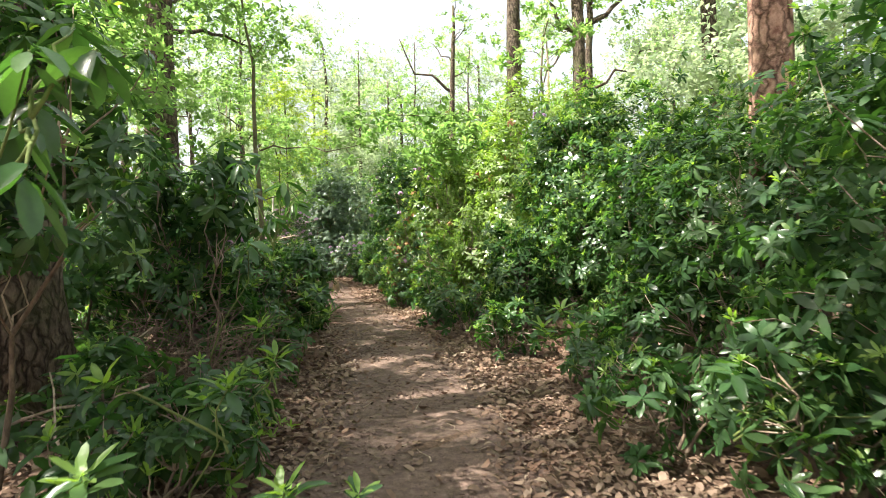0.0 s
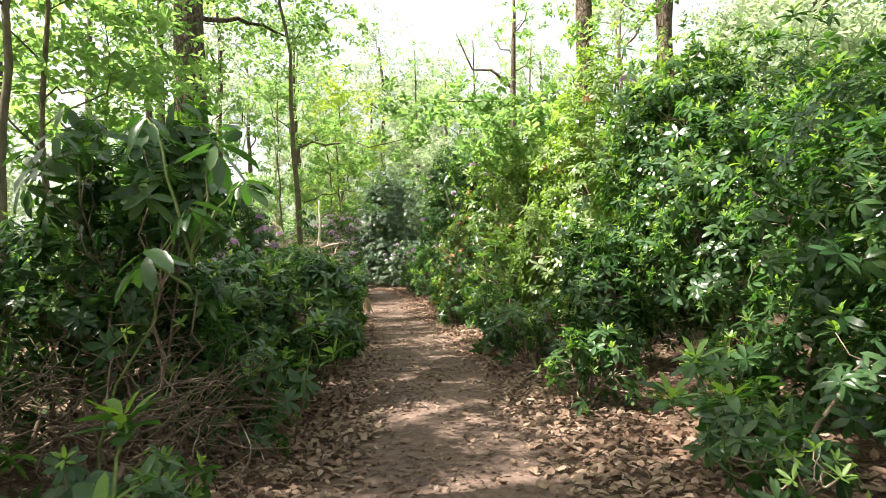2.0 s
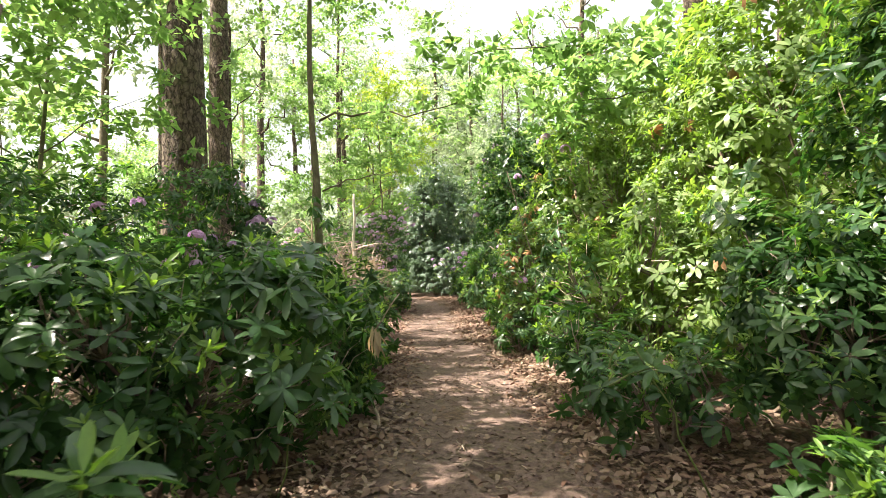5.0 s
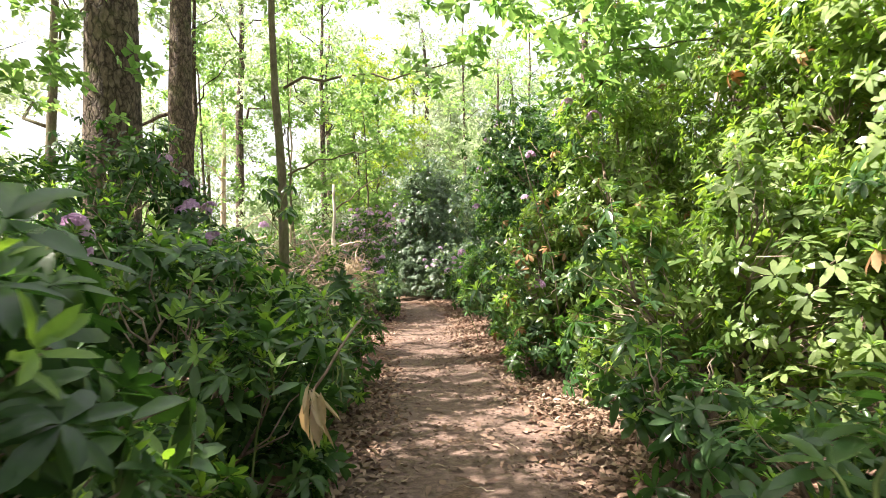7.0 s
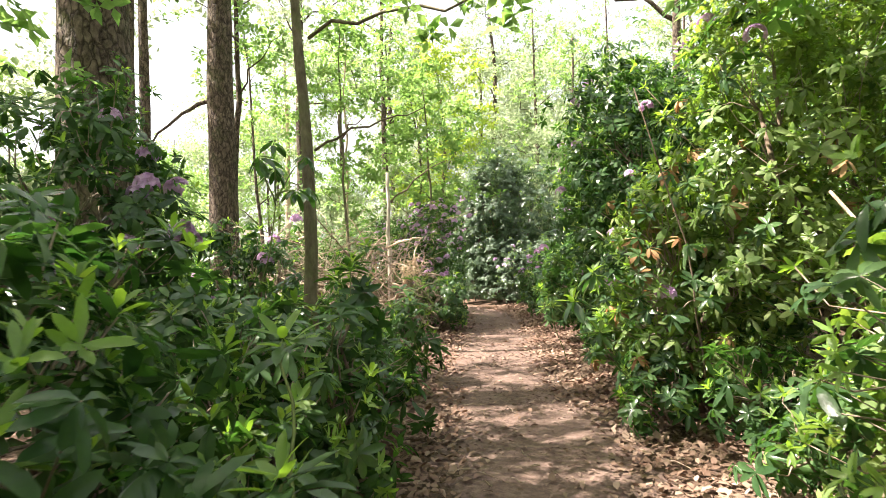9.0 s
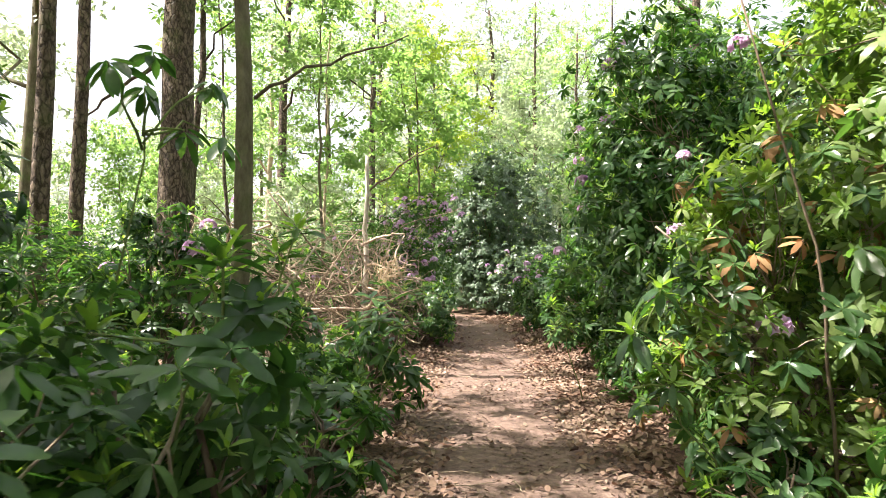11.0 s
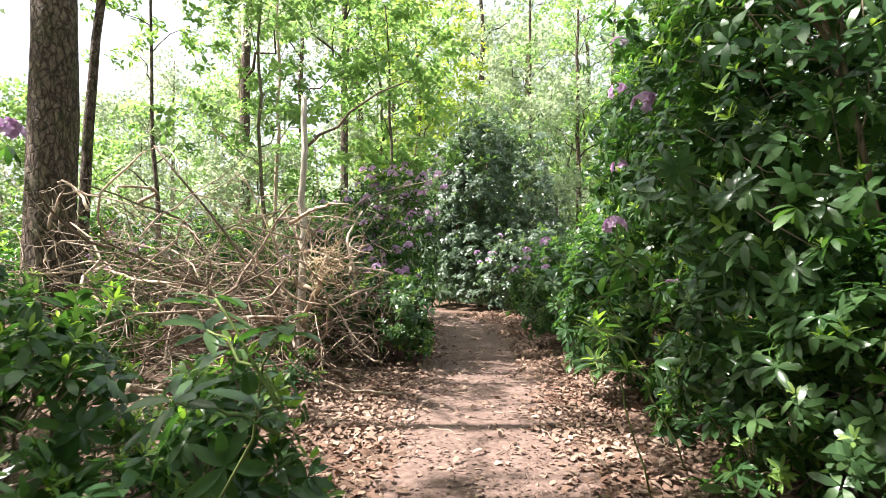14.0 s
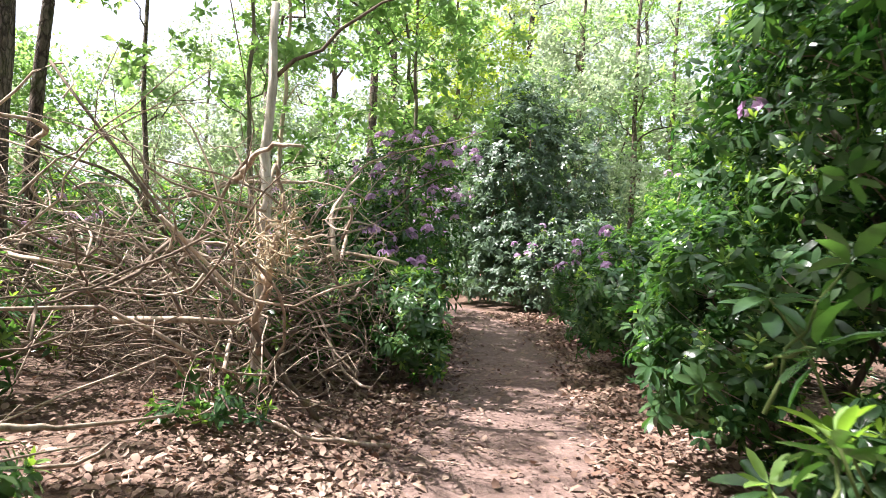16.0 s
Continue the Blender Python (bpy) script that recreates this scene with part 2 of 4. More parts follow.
def stamp(template, places, frames):
    v, t = template
    out = np.einsum("kij,nj->kni", frames, v) + places[:, None, :]
    tt = t[None] + (np.arange(len(places)) * len(v))[:, None, None]
    return out.reshape(-1, 3), tt.reshape(-1, 3)


def leaf_shape(length, width, fold, droop, lod=0):
    """One leaf along +x from the origin: a folded, drooping blade."""
    if lod == 1:
        v = [(0, 0, 0), (0.5 * length, width / 2, fold * width), (length, 0, -droop * length), (0.5 * length, -width / 2, fold * width)]
        return np.array(v, float), np.array([(0, 2, 1), (0, 3, 2)])
    if lod == 0.5:
        za, zb = fold * width - droop * length * 0.1, fold * width - droop * length * 0.5
        v = [(0, 0, 0), (0.3 * length, -0.44 * width, za), (0.74 * length, -0.43 * width, zb), (length, 0, -droop * length),
             (0.74 * length, 0.43 * width, zb), (0.3 * length, 0.44 * width, za)]
        return np.array(v, float), np.array([(0, 1, 5), (1, 2, 4), (1, 4, 5), (2, 3, 4)])
    s = [0, 0.2, 0.5, 0.82, 1.0]
    wd = [0.04, 0.34, 0.5, 0.36, 0]
    mid = [(x * length, 0, -droop * length * x * x) for x in s]
    lf = [(s[k] * length, wd[k] * width, mid[k][2] + fold * width * 2 * wd[k]) for k in (1, 2, 3)]
    rt = [(s[k] * length, -wd[k] * width, mid[k][2] + fold * width * 2 * wd[k]) for k in (1, 2, 3)]
    v = mid + lf + rt
    t = [(0, 1, 5), (1, 6, 5), (1, 2, 6), (2, 7, 6), (2, 3, 7), (3, 4, 7), (0, 8, 1), (1, 8, 9), (1, 9, 2), (2, 9, 10), (2, 10, 3), (3, 10, 4)]
    return np.array(v, float), np.array(t)


def whorl_shape(n, length, width, up, seed, lod=0):
    """A rosette of n leaves round a shoot that points along +z."""
    rng = np.random.RandomState(seed)
    out = []
    for k in range(n):
        L = length * rng.uniform(0.75, 1.15)
        v, t = leaf_shape(L, width * rng.uniform(0.85, 1.15), rng.uniform(0.05, 0.28), rng.uniform(0.05, 0.35), lod)
        a, e = 2.4 * k + rng.normal(0, 0.2), up + rng.normal(0, 0.22)
        ce, se = np.cos(e), np.sin(e)
        v = np.stack([v[:, 0] * ce - v[:, 2] * se, v[:, 1], v[:, 0] * se + v[:, 2] * ce], -1)
        v[:, 0] += 0.008
        v = np.stack([v[:, 0] * np.cos(a) - v[:, 1] * np.sin(a), v[:, 0] * np.sin(a) + v[:, 1] * np.cos(a), v[:, 2] + 0.006 * k - 0.03], -1)
        out.append((v, t))
    return merged(out)


WHORLS = [whorl_shape(8, 0.135, 0.049, 0.12, s, 0.5) for s in (1, 2, 3, 4)]
DROOPY = [whorl_shape(7, 0.145, 0.048, -0.55, s, 0.5) for s in (5, 6)]
FINE_WHORLS = [whorl_shape(9, 0.135, 0.045, u, s) for s, u in ((1, 0.12), (2, 0.12), (3, 0.0), (4, -0.5))]
WHORLS_FAR = [whorl_shape(7, 0.155, 0.055, 0.1, s, 1) for s in (7, 8, 9)]
SHOOTS = [whorl_shape(6, 0.085, 0.026, 0.75, s, 0.5) for s in (10, 11, 12)]
FINE_SHOOTS = [whorl_shape(7, 0.085, 0.024, 0.75, s) for s in (10, 11, 12)]
SHOOTS_FAR = [whorl_shape(6, 0.11, 0.035, 0.7, s, 1) for s in (13, 14)]
TRI_LEAF = (np.array([(0, 0, 0), (0.16, 0.05, 0.01), (0.13, -0.055, -0.02)]), np.array([(0, 2, 1)]))


def tri_spray(seed):
    """Six small leaves of a tree seen from afar."""
    rng = np.random.RandomState(seed)
    d = rng.normal(size=(6, 3)) * np.array([0.45, 0.45, 0.3]) + np.array([0, 0, 0.7])
    return stamp(TRI_LEAF, rng.normal(size=(6, 3)) * np.array([0.13, 0.13, 0.06]), frames_of(d, rng, rng.uniform(0.7, 1.2, 6)))


FAR_SPRAYS = [tri_spray(s) for s in (21, 22, 23)]
SPRAYS = [whorl_shape(4, 0.17, 0.09, 0.1, s, 1) for s in (15, 16, 17)]


def floret_shape():
    out = []
    for k in range(5):
        v, t = leaf_shape(0.032, 0.028, 0.18, 0.25, 1)
        a, e = k * 2 * np.pi / 5, 0.55
        v = np.stack([v[:, 0] * np.cos(e) - v[:, 2] * np.sin(e), v[:, 1], v[:, 0] * np.sin(e) + v[:, 2] * np.cos(e)], -1)
        out.append((np.stack([v[:, 0] * np.cos(a) - v[:, 1] * np.sin(a), v[:, 0] * np.sin(a) + v[:, 1] * np.cos(a), v[:, 2]], -1), t))
    return merged(out)


def truss_mesh(seed):
    """A domed head of fourteen five-petalled florets."""
    rng = np.random.RandomState(seed)
    d = rng.normal(size=(14, 3))
    d[:, 2] = np.abs(d[:, 2]) + 0.1
    d /= np.linalg.norm(d, axis=1)[:, None]
    return mesh_of("flower_head", *stamp(floret_shape(), d * 0.052, frames_of(d, rng, rng.uniform(0.9, 1.2, 14))), m_petal)


TRUSSES = [truss_mesh(s) for s in (1, 2, 3)]
def welded(shape, per_leaf):
    """The leaves of one rosette joined at the shoot."""
    v, t = shape
    idx = np.arange(len(v))
    idx[::per_leaf] = 0
    v = v.copy()
    v[0] = (0, 0, 0)
    used = np.unique(idx[t])
    back = np.zeros(len(v), int)
    back[used] = np.arange(len(used))
    return v[used], back[idx[t]]


WHORL_MESHES = [mesh_of("leaf_whorl", *welded(w, 11), m_whorl) for w in FINE_WHORLS]
SHOOT_MESHES = [mesh_of("fresh_shoot", *welded(w, 11), m_fresh) for w in FINE_SHOOTS]

# ---- the line of the path ----
PATH_Y = np.array([-12, -4, 0, 5, 8, 10, 11.6, 13.4, 15, 17, 19.5, 22, 26, 28, 29.5, 31, 33, 36, 40])
PATH_X = np.array([0.8, 0.4, 0.3, 0.15, -0.3, -0.7, -1.2, -1.65, -2.1, -2.9, -3.6, -4.05, -5.2, -6.05, -7.0, -8.3, -10.2, -13, -17])
EYE_Y = np.array([-3, 0.5, 4, 5, 7.6, 9.15, 9.9, 12, 13.9, 16.5, 18])
EYE_X = np.array([0.5, 0.5, 0.24, 0.0, -0.53, -0.94, -1.14, -1.78, -2.2, -2.84, -3.2])


def mid_x(y):
    return np.interp(y, PATH_Y, PATH_X)


def off_path(p, half=0.72, tall=2.4):
    """True where a leaf would not hang in the way of the walker."""
    y = p[:, 1]
    in_way = (np.abs(p[:, 0] - mid_x(y)) < half) & (p[:, 2] < tall) & (y < 35)
    in_way |= (np.abs(p[:, 0] - np.interp(y, EYE_Y, EYE_X)) < 0.48) & (p[:, 2] < tall) & (y < 18)
    return ~in_way


def ground_z(x, y):
    """Gentle unevenness, none on the path."""
    away = np.clip((np.abs(x - mid_x(y)) - 0.7) / 1.6, 0, 1)
    z = 0.09 * np.sin(x * 0.9 + 1.3) * np.sin(y * 0.7) + 0.05 * np.sin(x * 2.3 + y * 1.7) + 0.06
    far = np.clip((np.hypot(x, y - 15) - 40) / 60, 0, 1)
    return z * away * (1 - far)


# ---- ground ----
def stretched(lo, hi, step, reach):
    mid = np.arange(lo, hi, step)
    out = [step]
    while sum(out) < reach:
        out.append(out[-1] * 1.25)
    grow = np.cumsum(out)
    return np.concatenate([lo - grow[::-1], mid, hi + grow])


gx, gy = stretched(-12, 9, 0.22, 900), stretched(-6, 36, 0.22, 900)
X, Y = np.meshgrid(gx, gy, indexing="ij")
rng = np.random.RandomState(3)
Z = ground_z(X, Y) + rng.normal(0, 0.008, X.shape) * (np.abs(X) < 15)
nx, ny = X.shape
i, j = np.meshgrid(np.arange(nx - 1), np.arange(ny - 1), indexing="ij")
q = (i * ny + j).ravel()
gt = np.concatenate([np.stack([q, q + ny, q + ny + 1], -1), np.stack([q, q + ny + 1, q + 1], -1)])
ground = new("ground", mesh_of("ground", np.stack([X, Y, Z], -1), gt, m_soil, True))
tagged(ground, "dark brown woodland soil under fallen leaves", "ground", kind="structure")

# the trodden path, with a worn uneven edge
sy = np.arange(-11, 39.5, 0.12)
cross = np.linspace(-1, 1, 15)
wl = 0.92 + 0.22 * np.sin(sy * 1.7 + 1) * np.sin(sy * 0.6) + rng.normal(0, 0.05, len(sy))
wr = 0.88 + 0.22 * np.sin(sy * 1.3) * np.sin(sy * 0.8 + 2) + rng.normal(0, 0.05, len(sy))
PX = mid_x(sy)[:, None] + np.where(cross < 0, cross * wl[:, None], cross * wr[:, None])
PZ = ground_z(PX, sy[:, None] + 0 * PX) + 0.022 - 0.03 * np.abs(cross) ** 3 - 0.012 * np.exp(-(cross / 0.35) ** 2) + rng.normal(0, 0.003, PX.shape)
n0, n1 = PX.shape
i, j = np.meshgrid(np.arange(n0 - 1), np.arange(n1 - 1), indexing="ij")
q = (i * n1 + j).ravel()
pt = np.concatenate([np.stack([q, q + 1, q + n1 + 1], -1), np.stack([q, q + n1 + 1, q + n1], -1)])
path = new("dirt_path", mesh_of("dirt_path", np.stack([PX, sy[:, None] + 0 * PX, PZ], -1), pt, m_path, True))
tagged(path, "narrow trodden brown earth footpath strewn with leaf litter", "path", kind="structure")


# ---- shrubs ----
def shrub(name, x, y, r, h, seed, label, group="", near=1.0, fresh=0.25, singles=0, flowers=0, skirt=0.35, droop=0.15,
          dry=0.0, lobes=7, far=False, clear=0.0, big=1.0, brush=1.0, leaf=None, petal_zone=(0.45, 1.0)):
    """A rhododendron: crooked stems, a body of leaf rosettes over several domes, fresh shoots and flower heads."""
    rng = np.random.RandomState(seed)
    z0 = float(ground_z(np.array(x), np.array(y)))
    top = thing(name, x, y, z0, label, "shrub", group)
    cs, rs = [], []
    for k in range(lobes):
        a, d = k * 2.4 + rng.uniform(0, 1), r * (0.12 + 0.62 * np.sqrt((k + 0.5) / lobes)) * rng.uniform(0.8, 1.1)
        zc = h * rng.uniform(0.42, 0.72) * (1.12 - 0.45 * d / r)
        rr = r * rng.uniform(0.30, 0.56)
        cs.append((d * np.cos(a), d * np.sin(a), zc))
        rs.append((rr, rr, min(h - zc, max(zc * 0.8, 0.2)) * rng.uniform(0.82, 1.0)))
    for k in range(max(3, int(lobes * skirt * 2))):
        a, d = rng.uniform(0, 6.28), r * rng.uniform(0.55, 0.85)
        zc = h * rng.uniform(0.12, 0.3)
        cs.append((d * np.cos(a), d * np.sin(a), zc))
        rs.append((r * rng.uniform(0.2, 0.32),) * 2 + (zc * rng.uniform(0.7, 0.95),))
    cs, rs = np.array(cs), np.array(rs)
    pts, nrm = [], []
    for c0, r0 in zip(cs, rs):
        area = 4 * np.pi * ((r0[0] * r0[2]) ** 1.6 * 2 / 3 + (r0[0] * r0[0]) ** 1.6 / 3) ** (1 / 1.6)
        n = int(area * (24 if far else 76) * near)
        d = rng.normal(size=(n, 3))
        d /= np.linalg.norm(d, axis=1)[:, None]
        d = d[d[:, 2] > -0.75]
        depth = 1 - 0.45 * rng.uniform(0, 1, len(d)) ** 2 + 0.12 * rng.normal(size=len(d)) + 0.3 * (rng.uniform(size=len(d)) < 0.07)
        pp = c0 + d * r0 * depth[:, None]
        keep = np.ones(len(pp), bool)
        for c1, r1 in zip(cs, rs):
            if c1 is not c0:
                keep &= np.linalg.norm((pp - c1) / r1, axis=1) > 0.66
        pts.append(pp[keep])
        nrm.append((d / r0)[keep])
    pts, nrm = np.concatenate(pts), np.concatenate(nrm)
    wpos = pts + np.array([x, y, z0])
    gap = np.sin(wpos[:, 0] * 5.1 + seed) * np.sin(wpos[:, 1] * 4.7) * np.sin(wpos[:, 2] * 5.6 + seed * 0.7)
    side = np.array([mid_x(y) - x, -1.0])
    side /= np.linalg.norm(side)
    back = (pts[:, :2] @ side) / r < -0.3
    keep = off_path(wpos) & ~(back & (rng.uniform(size=len(pts)) < 0.65) & (r > 0.8)) & (pts[:, 2] > max(0.08, clear)) & (gap < rng.uniform(0.05, 0.6, len(pts)))
    pts, nrm = pts[keep], nrm[keep]
    nrm /= np.linalg.norm(nrm, axis=1)[:, None]
    dirs = nrm * 0.7 + rng.normal(size=nrm.shape) * 0.32 + np.array([0, 0, 0.55])
    order = rng.permutation(len(pts))
    pts, dirs = pts[order], dirs[order]
    hi = pts[:, 2] / h
    is_fresh = rng.uniform(size=len(pts)) < fresh * (0.5 + 0.75 * hi)
    is_dry = rng.uniform(size=len(pts)) < dry
    size = rng.uniform(0.6, 1.08, len(pts)) * big
    # rosettes on the side towards the path are parts of their own
    outer = (pts[:, :2] @ side) / r + rng.uniform(-0.25, 0.25, len(pts))
    own = np.zeros(len(pts), bool)
    if singles:
        own[np.argsort(-outer)[:singles]] = True
    fr = frames_of(dirs, rng, size)
    for k in np.nonzero(own)[0]:
        m = Matrix([[*fr[k][0], pts[k][0]], [*fr[k][1], pts[k][1]], [*fr[k][2], pts[k][2]], [0, 0, 0, 1]])
        if is_fresh[k]:
            part("fresh_shoot", SHOOT_MESHES[k % 3], top, at=m)
        else:
            part("leaf_whorl", WHORL_MESHES[k % len(WHORL_MESHES)], top, at=m)
    body, shoots, dead = [], [], []
    kinds = WHORLS_FAR if far else WHORLS
    pick = rng.randint(0, len(kinds), len(pts))
    droops = (rng.uniform(size=len(pts)) < droop) & (not far)
    for k, w in enumerate(kinds):
        s = (pick == k) & ~own & ~is_dry & ~droops
        if s.any():
            body.append(stamp(w, pts[s], fr[s]))
    for k, w in enumerate(DROOPY):
        s = (pick % 2 == k) & ~own & ~is_dry & droops
        if s.any():
            body.append(stamp(w, pts[s], fr[s]))
    tops = SHOOTS_FAR if far else SHOOTS
    up = frames_of(dirs * 0.5 + np.array([0, 0, 0.6]), rng, size)
    for k, w in enumerate(tops):
        s = (pick % len(tops) == k) & ~own & is_fresh
        if s.any():
            shoots.append(stamp(w, pts[s] + np.array([0, 0, 0.03]), up[s]))
    if is_dry.any():
        dead.append(stamp(DROOPY[0], pts[is_dry], fr[is_dry]))
    part("foliage", mesh_of("foliage", *merged(body), leaf or m_leaf), top, "glossy greyish-green leathery leaves" if leaf is m_silver else "glossy yellowish-green leathery leaves with sunlight in their colour" if leaf else "glossy dark green leathery leaves", kind="stuff")
    if shoots:
        part("young_growth", mesh_of("young_growth", *merged(shoots), m_fresh), top, "yellow-green fresh shoots", kind="stuff")
    if dead:
        part("withered_leaves", mesh_of("withered_leaves", *merged(dead), m_dead), top, "brown withered hanging leaves", kind="stuff")
    # stems
    stems = []
    for k in range(min(lobes, 4 if far else 9)):
        base = np.array([rng.uniform(-0.18, 0.18) * r, rng.uniform(-0.18, 0.18) * r, -0.03])
        line = bend(base, cs[k] + np.array([0, 0, rs[k][2] * 0.3]), rng, 0.10, 7)
        r0 = (0.010 + 0.009 * h * rng.uniform(0.5, 1)) * (0.55 if clear else 1.0)
        part("stem", mesh_of("stem", *tube(line, np.linspace(r0, r0 * 0.35, 7), 6), m_twig, True), top)
        stems.append(line)
    ok = lambda ln: off_path(ln + np.array([x, y, z0]), 0.6, 2.2).all()
    twigs = []
    nt_ = 24 if far else int(130 * min(near, 1.2) * brush)
    for q in pts[:nt_ * 2]:
        near_stem = np.concatenate(stems)
        s = near_stem[np.argmin(np.linalg.norm(near_stem - q * np.array([0.6, 0.6, 0.75]), axis=1))]
        line = bend(s, q, rng, 0.12, 5, -0.06)
        if ok(line) and len(twigs) < nt_:
            twigs.append(tube(line, np.linspace(0.008, 0.003, 5), 3))
    if twigs:
        part("inner_brush", mesh_of("inner_brush", *merged(twigs), m_drytwig, True), top, kind="stuff")
    if flowers:
        zone = np.nonzero((hi > petal_zone[0]) & (hi < petal_zone[1]) & (outer > -0.7) & ~own)[0]
        zone = zone[np.argsort(-outer[zone])][:flowers * 3:3]
        for k in zone:
            m = Matrix.Translation(pts[k] + nrm[k] * 0.0 + np.array([0, 0, 0.06])) @ Matrix.Rotation(rng.uniform(0, 6), 4, "Z") @ Matrix.Scale(rng.uniform(1.0, 1.5), 4)
            part("flower_head", TRUSSES[k % 3], top, "mauve-pink flower head", at=m)
    return top


DARK = "tall rhododendron bush with glossy dark green leaves"
SUNLIT = "sunlit yellowish-green rhododendron bush with many fresh shoots beside the path"
LOW = "low rhododendron sprig with leaf rosettes at the path edge"
FLOWERING = "rhododendron bush with mauve flower heads among green leaves"

# along the walker's right hand
shrub("rhododendron_bush", 3.5, 2.9, 1.5, 2.7, 11, DARK, "path hedge", 0.75, 0.15, 60, skirt=0.15)
shrub("rhododendron_bush", 3.9, 6.3, 1.6, 3.5, 12, DARK, "path hedge", 0.8, 0.4, 60, skirt=0.15)
shrub("rhododendron_bush", 3.1, 9.4, 1.7, 3.9, 13, SUNLIT, "path hedge", 0.9, 0.7, 80, 1, skirt=0.2)
shrub("rhododendron_bush", 1.7, 9.9, 0.9, 1.8, 14, DARK, "path hedge", 0.9, 0.35, 60)
shrub("rhododendron_bush", 2.2, 12.8, 1.9, 4.7, 15, SUNLIT, "path hedge", 0.9, 0.6, 60, dry=0.01, leaf=m_sunlit_leaf)
shrub("rhododendron_bush", 0.5, 12.3, 1.0, 2.2, 16, SUNLIT, "path hedge", 0.8, 0.55, 90, brush=1.6, leaf=m_sunlit_leaf)
shrub("rhododendron_bush", 0.9, 16.0, 1.8, 5.0, 17, SUNLIT, "path hedge", 0.8, 0.65, 100, 3, dry=0.03, droop=0.35, brush=1.6, leaf=m_sunlit_leaf)
shrub("rhododendron_bush", -0.65, 15.9, 0.95, 2.3, 18, SUNLIT, "path hedge", 0.85, 0.45, 140, 2, dry=0.06, droop=0.5, brush=2.2, skirt=0.9, leaf=m_sunlit_leaf)
shrub("rhododendron_bush", -0.3, 18.9, 1.9, 4.5, 19, DARK, "path hedge", 1.0, 0.32, 120, 4, droop=0.4, skirt=0.8)
shrub("rhododendron_bush", -1.2, 21.3, 1.6, 4.4, 24, DARK, "path hedge", 1.0, 0.3, 60, 3, droop=0.4, skirt=0.7)
shrub("rhododendron_bush", -1.6, 19.8, 0.55, 0.95, 20, DARK, "path hedge", 0.5, 0.3, 60, big=1.15)
shrub("rhododendron_bush", -2.3, 24.2, 1.4, 2.3, 21, DARK, "path hedge", 0.9, 0.3, 40, 5)
shrub("rhododendron_bush", -3.5, 26.8, 1.2, 2.0, 22, DARK, "path hedge", 0.9, 0.3, 0, 5)
shrub("rhododendron_bush", -6.2, 32.3, 2.3, 6.0, 23, "tall greyish-green rhododendron with mauve flower heads at the path's bend", "path hedge", 0.6, 0.1, 0, 40, lobes=13, skirt=0.8, big=1.25, brush=0.6, leaf=m_silver)
shrub("rhododendron_bush", -4.6, 30.4, 1.3, 2.6, 25, FLOWERING, "path hedge", 0.7, 0.3, 0, 12, skirt=0.8, leaf=m_silver)
shrub("rhododendron_bush", -8.9, 35.6, 1.5, 4.2, 26, FLOWERING, "path hedge", 0.6, 0.2, 0, 16, skirt=0.8, far=True)
for k, (x, y, r, h) in enumerate([(1.9, 4.3, 0.5, 0.75), (2.5, 3.7, 0.7, 1.0), (1.75, 5.6, 0.4, 0.5), (2.0, 6.6, 0.5, 0.6), (1.1, 8.1, 0.5, 0.8),
                                  (-0.1, 13.6, 0.5, 0.8), (-0.9, 17.2, 0.45, 0.7), (-1.55, 18.2, 0.4, 0.7), (-1.9, 21.2, 0.4, 0.6), (2.2, 7.4, 0.5, 0.9), (-0.2, 14.6, 0.5, 0.9), (-0.95, 15.0, 0.4, 0.7), (-1.0, 18.9, 0.6, 1.0), (-0.6, 17.8, 0.6, 1.1), (-1.35, 20.7, 0.5, 0.8), (-0.9, 20.0, 0.7, 1.1), (-0.4, 20.4, 0.7, 1.2), (0.1, 11.3, 0.6, 1.0), (0.6, 10.2, 0.6, 1.0)]):
    shrub("rhododendron_sprig", x, y, r, h, 40 + k, LOW, "low sprigs", 0.45, 0.4, 30, lobes=5, big=1.08)
# along the left hand
shrub("rhododendron_bush", -2.1, 3.2, 1.15, 3.2, 61, DARK, "path hedge", 0.8, 0.2, 60, droop=0.3, clear=1.35)
shrub("rhododendron_bush", -2.9, 6.6, 1.25, 1.75, 62, DARK, "path hedge", 0.85, 0.25, 90, 0, droop=0.3, brush=2.0)
shrub("rhododendron_bush", -2.2, 8.2, 0.95, 1.5, 63, DARK, "path hedge", 1.0, 0.3, 120, brush=1.8)
shrub("rhododendron_bush", -2.9, 10.4, 1.3, 1.75, 64, DARK, "path hedge", 0.9, 0.4, 140, brush=1.6)
shrub("rhododendron_bush", -3.2, 12.4, 0.95, 1.45, 65, DARK, "path hedge", 0.85, 0.45, 140, brush=1.6)
shrub("rhododendron_bush", -4.7, 14.0, 0.8, 1.0, 66, DARK, "path hedge", 0.4, 0.5, 40)
shrub("rhododendron_bush", -6.4, 16.7, 0.7, 2.1, 76, FLOWERING, "flowering bushes", 0.6, 0.3, 40, 4, droop=0.6, brush=1.6)
shrub("rhododendron_bush", -5.1, 12.9, 1.1, 3.0, 71, FLOWERING, "flowering bushes", 0.7, 0.3, 0, 11, droop=0.5)
shrub("rhododendron_bush", -2.0, 6.1, 0.75, 2.6, 72, "tall rhododendron stems with drooping dark rosettes over the path", "path hedge", 0.42, 0.1, 10, droop=0.8, clear=1.6, big=1.3, brush=0.5)
